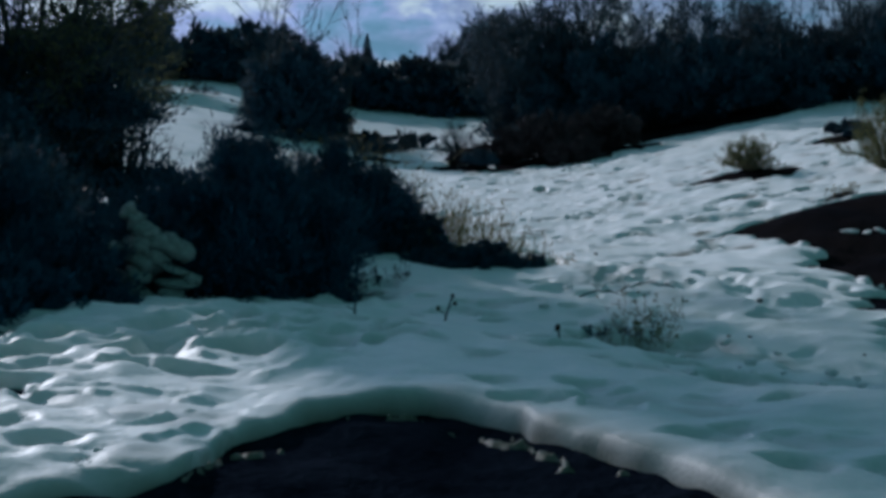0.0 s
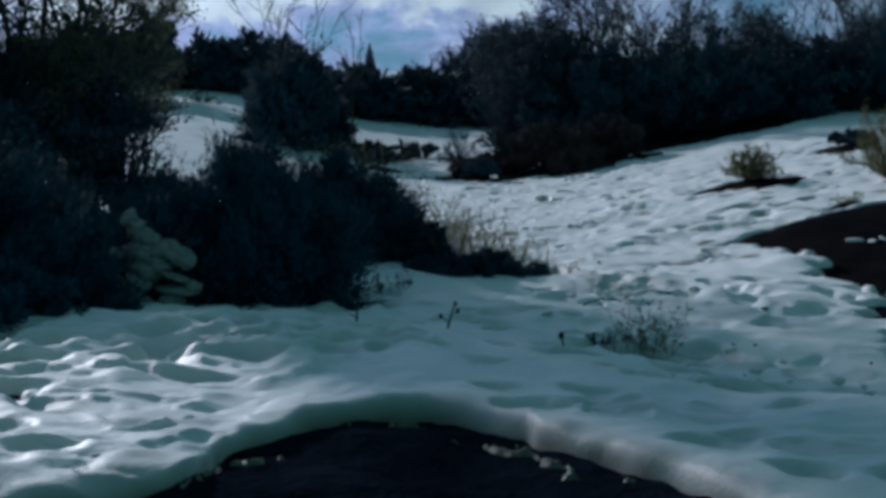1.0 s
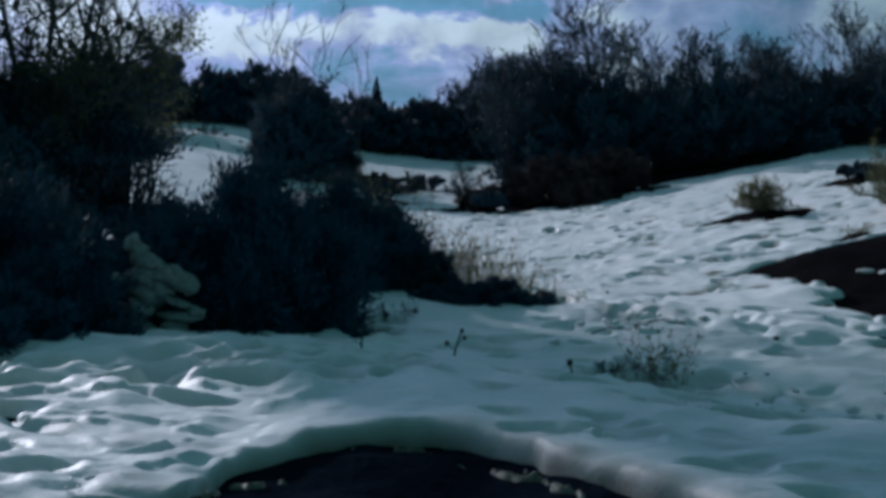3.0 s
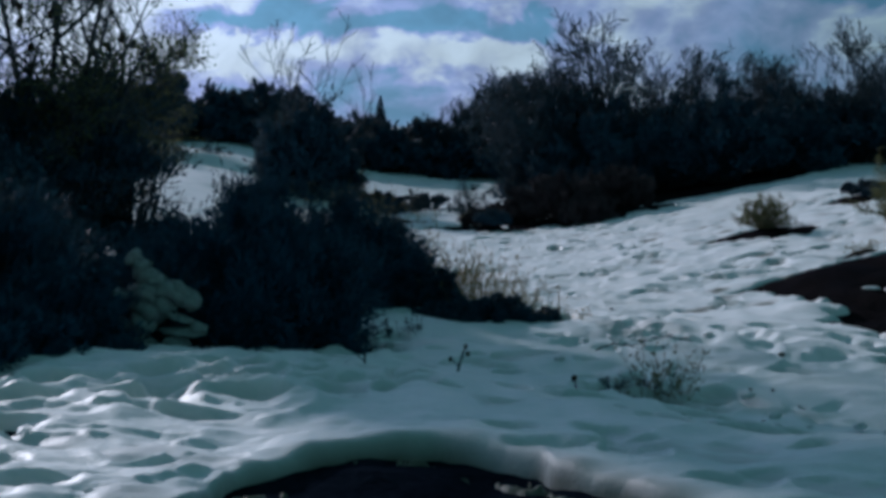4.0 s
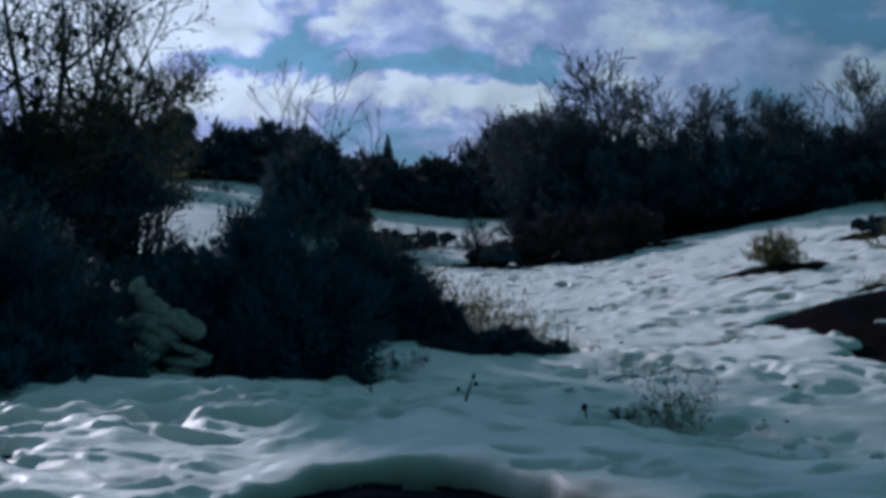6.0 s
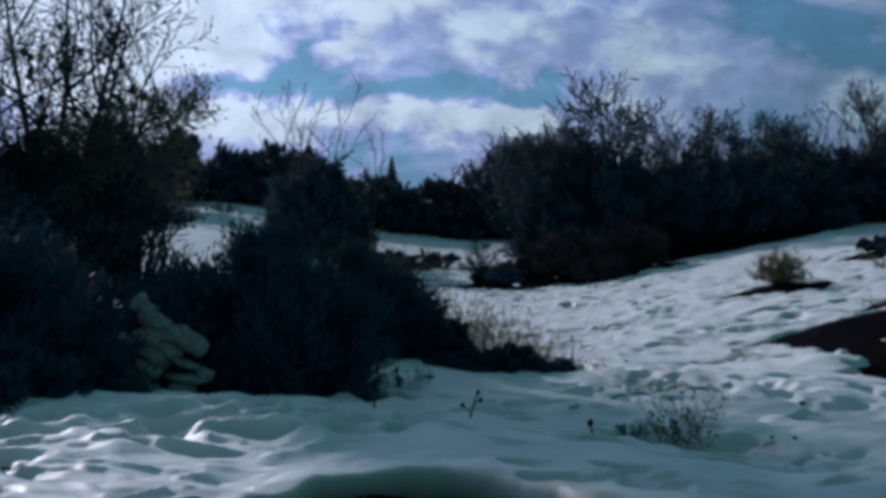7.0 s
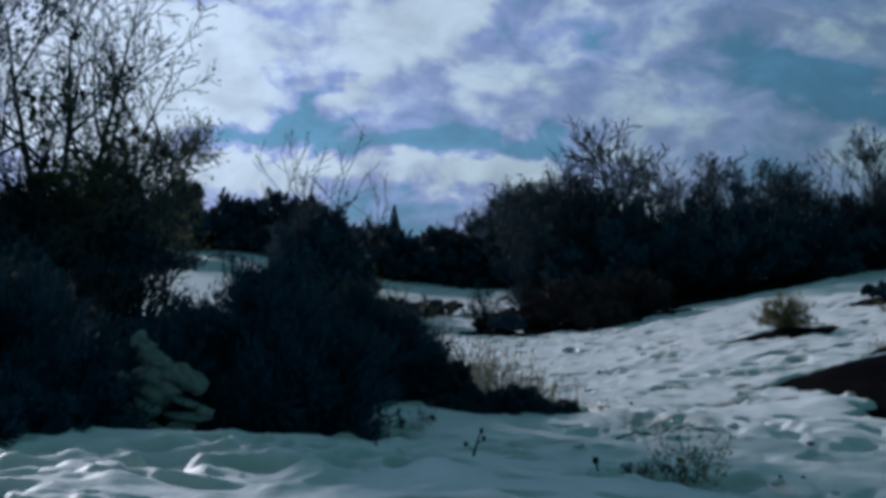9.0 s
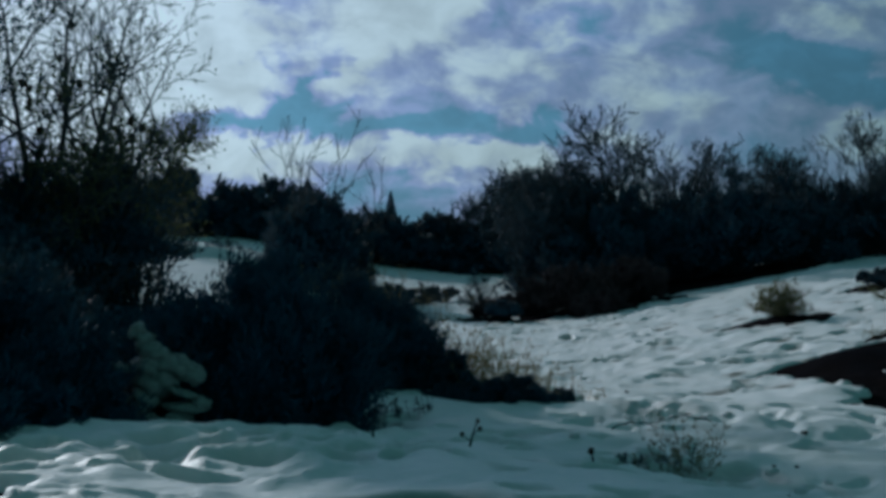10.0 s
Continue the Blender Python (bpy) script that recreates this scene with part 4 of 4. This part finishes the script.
# low dark tuft put where only shade lies in the hollow
stalks("twiggy_weed", 1.08, 7.75, 0.16, 0.08, 34, 0.02, 0.06, 224, "flat dark stalks added for the shade in a snow hollow", "weed", SCRUB, lean=0.8)


def bent_twig(x, y, span, rise, seed, label):
    """A fallen twig that arches over the snow, with two side sprigs."""
    r = np.random.RandomState(seed)
    ob = empty("fallen_twig", x, y, None, label, "twig")
    s = np.linspace(0, 1, 9)
    p = np.stack([(s - 0.5) * span, 0.25 * span * s, 0.012 + rise * np.sin(np.pi * s ** 0.8)], 1) + r.normal(0, 0.006, (9, 3))
    v, f = pipe(p, 0.007 - 0.004 * s, 6)
    mesh_object("stem", v, f, TWIG, ob)
    for i in (4, 6):
        v, f = pipe([p[i], p[i] + (0.03, 0.02, 0.01), p[i] + (0.07, 0.01, 0.005)], [0.005, 0.004, 0.002], 5)
        mesh_object("sprig", v, f, TWIG, ob)
    return ob


bent_twig(1.48, 9.6, 0.40, 0.04, 31, "bent dark twig lying over broken snow")
bent_twig(1.1, 9.1, 0.34, 0.04, 32, "short dark twig lying on the snow")
stalks("twiggy_weed", -0.56, 10.1, 0.16, 0.12, 26, 0.05, 0.15, 221, "small dark twiggy weed dusted with snow", "weed", TWIG, lean=0.5)
stalks("grass_tuft", 4.1, 14.75, 0.16, 0.12, 30, 0.06, 0.14, 222, "small tuft of olive grass on thawed soil", "grass")


def weed(name, x, y, high, forks, head, seed, label):
    """One dead stem with forked sprigs that carry dark seed heads."""
    r = np.random.RandomState(seed)
    ob = empty(name, x, y, None, label, "weed")
    p, d, segs, ends = np.array([0, 0, -0.03]), np.array([0, 0, 1.0]), [], []
    for i in range(5):
        d = unit(d + r.normal(0, 0.08, 3))
        q = p + d * (high + 0.03) / 5
        segs.append((*p, *q, 0.0085 - 0.0008 * i, 0.0077 - 0.0008 * i))
        p = q
        if i in (1, 2) and forks:
            for s in ((-1,) if i == 1 else (1,))[:forks]:
                w = unit(np.array([s * 0.8, r.normal(0, 0.3), 0.7 + r.uniform(-0.2, 0.2)]))
                e = q + w * high * r.uniform(0.25, 0.4)
                segs.append((*q, *e, 0.0032, 0.0028))
                if forks > 1:
                    ends.append(e)
    ends.append(p)
    main = [q for q in segs if q[6] > 0.0032]
    v, f = chain(main, 5)
    mesh_object("stem", v, f, TWIG, ob)
    for q in segs:
        if q[6] <= 0.0032:
            v, f = tubes([q], 5)
            mesh_object("sprig", v, f, TWIG, ob)
    for e in ends:
        v, f = lump_mesh(r, head, head, head * 1.3, 0.3, 1)
        mesh_object("seed_head", v + e, f, SEED, ob)
    return ob


weed("dead_weed", 0.01, 7.8, 0.20, 2, 0.014, 301, "dead branched weed with dark seed heads in the snow")
weed("dead_weed", -0.55, 7.6, 0.21, 1, 0.008, 302, "thin dead weed stem standing in the snow")
weed("dead_weed", 0.73, 6.95, 0.13, 0, 0.018, 303, "short dead weed with one dark seed head")


# ---- snow caught in the juniper ----
def snow_clump(x, y, z, sx, sy, sz, seed):
    r = np.random.RandomState(seed)
    v, f = lump_mesh(r, sx * 1.35, sy, sz * 1.2, 0.42, 3)
    ob = mesh_object("snow_clump", v, f, SHADED_SNOW)
    ob.matrix_world = pose(x, y, z, 0, r.uniform(0, 30), r.uniform(-15, 15))
    return tagged(ob, "clump of snow caught on the juniper branches, coloured grey as shaded", "snow clump", "snow clumps on the juniper")


for i, (x, z, sx, sz) in enumerate(((-2.18, 0.57, 0.035, 0.05), (-2.13, 0.50, 0.05, 0.06), (-2.07, 0.43, 0.06, 0.06), (-2.02, 0.42, 0.05, 0.04), (-2.09, 0.34, 0.09, 0.06), (-1.97, 0.36, 0.11, 0.055), (-1.86, 0.34, 0.10, 0.055), (-1.79, 0.30, 0.055, 0.05),
                                   (-2.06, 0.24, 0.09, 0.08), (-1.98, 0.27, 0.07, 0.06), (-2.10, 0.15, 0.07, 0.06), (-2.14, 0.10, 0.06, 0.05), (-2.28, 0.35, 0.07, 0.02), (-2.30, 0.17, 0.10, 0.025), (-1.86, 0.19, 0.10, 0.022), (-1.84, 0.10, 0.10, 0.030), (-1.74, 0.13, 0.05, 0.03), (-1.87, 0.03, 0.07, 0.04), (-2.08, 0.01, 0.09, 0.05))):
    snow_clump(x + 0.045, 8.12 + 0.25 * (z - 0.3), z + 0.018, sx, 0.09, sz, 400 + i)

dome_bush("juniper_bush", -2.04, 8.28, 0.42, 0.22, 0.60, 47, "juniper sprigs weighed down by old snow", leaves=1500, leaf=(0.06, 0.010), stems=26, spiky=0.2)


# ---- clods of snow, stones and litter ----
def clods(name, spots, material, label, category, group, size, seed, sink=0.3, flat=0.8):
    r = np.random.RandomState(seed)
    shapes = []
    for _ in range(4):
        v, f = lump_mesh(r, 1, 1, 0.7, 0.35, 2)
        ob = mesh_object(name, v, f, material)
        shapes.append(ob.data)
        bpy.data.objects.remove(ob)
    for i, (x, y) in enumerate(spots):
        s = size * r.uniform(0.5, 1.4)
        ob = new(name, shapes[i % 4])
        ob.matrix_world = Matrix.LocRotScale((x, y, top_of(x, y, 0) + s * (0.7 - 2 * sink * 0.5)), Euler((r.uniform(-.3, .3), r.uniform(-.3, .3), r.uniform(0, 6))), (s, s * r.uniform(0.7, 1), s * flat))
        tagged(ob, label, category, group)


r = np.random.RandomState(77)
clods("snow_clod", [(1.3 + r.normal(0, 0.3), 7.9 + r.normal(0, 0.4)) for _ in range(16)] + [(1.35 + r.normal(0, 0.3), 10.3 + r.normal(0, 0.6)) for _ in range(44)] + [(1.75 + r.normal(0, 0.3), 6.6 + r.normal(0, 0.4)) for _ in range(16)], SNOW_CLOD, "broken clod of trodden snow", "snow clod", "snow clods", 0.035, 78, 0.5, 0.6)
clods("snow_clod", [(3.72, 12.7), (3.9, 12.75), (4.05, 12.8)], SNOW_CLOD, "flat remnant of snow on the bare soil", "snow clod", "snow remnants", 0.08, 79, 0.6, 0.3)
clods("snow_clod", [(-0.86 + r.normal(0, 0.06), 3.22 + r.normal(0, 0.07)) for _ in range(18)], SNOW_CLOD, "glistening crumb of refrozen snow", "snow clod", "snow crumbs", 0.014, 81, 0.4, 0.7)
clods("stone", [(1.06, 7.2), (1.82, 7.8), (1.95, 7.78), (2.2, 8.9), (1.2, 12.0), (2.6, 14.5), (1.75, 6.9), (2.55, 7.3), (-0.1, 25.2), (0.3, 25.3)], STONE, "small dark stone on the snow", "stone", "stones", 0.018, 80)
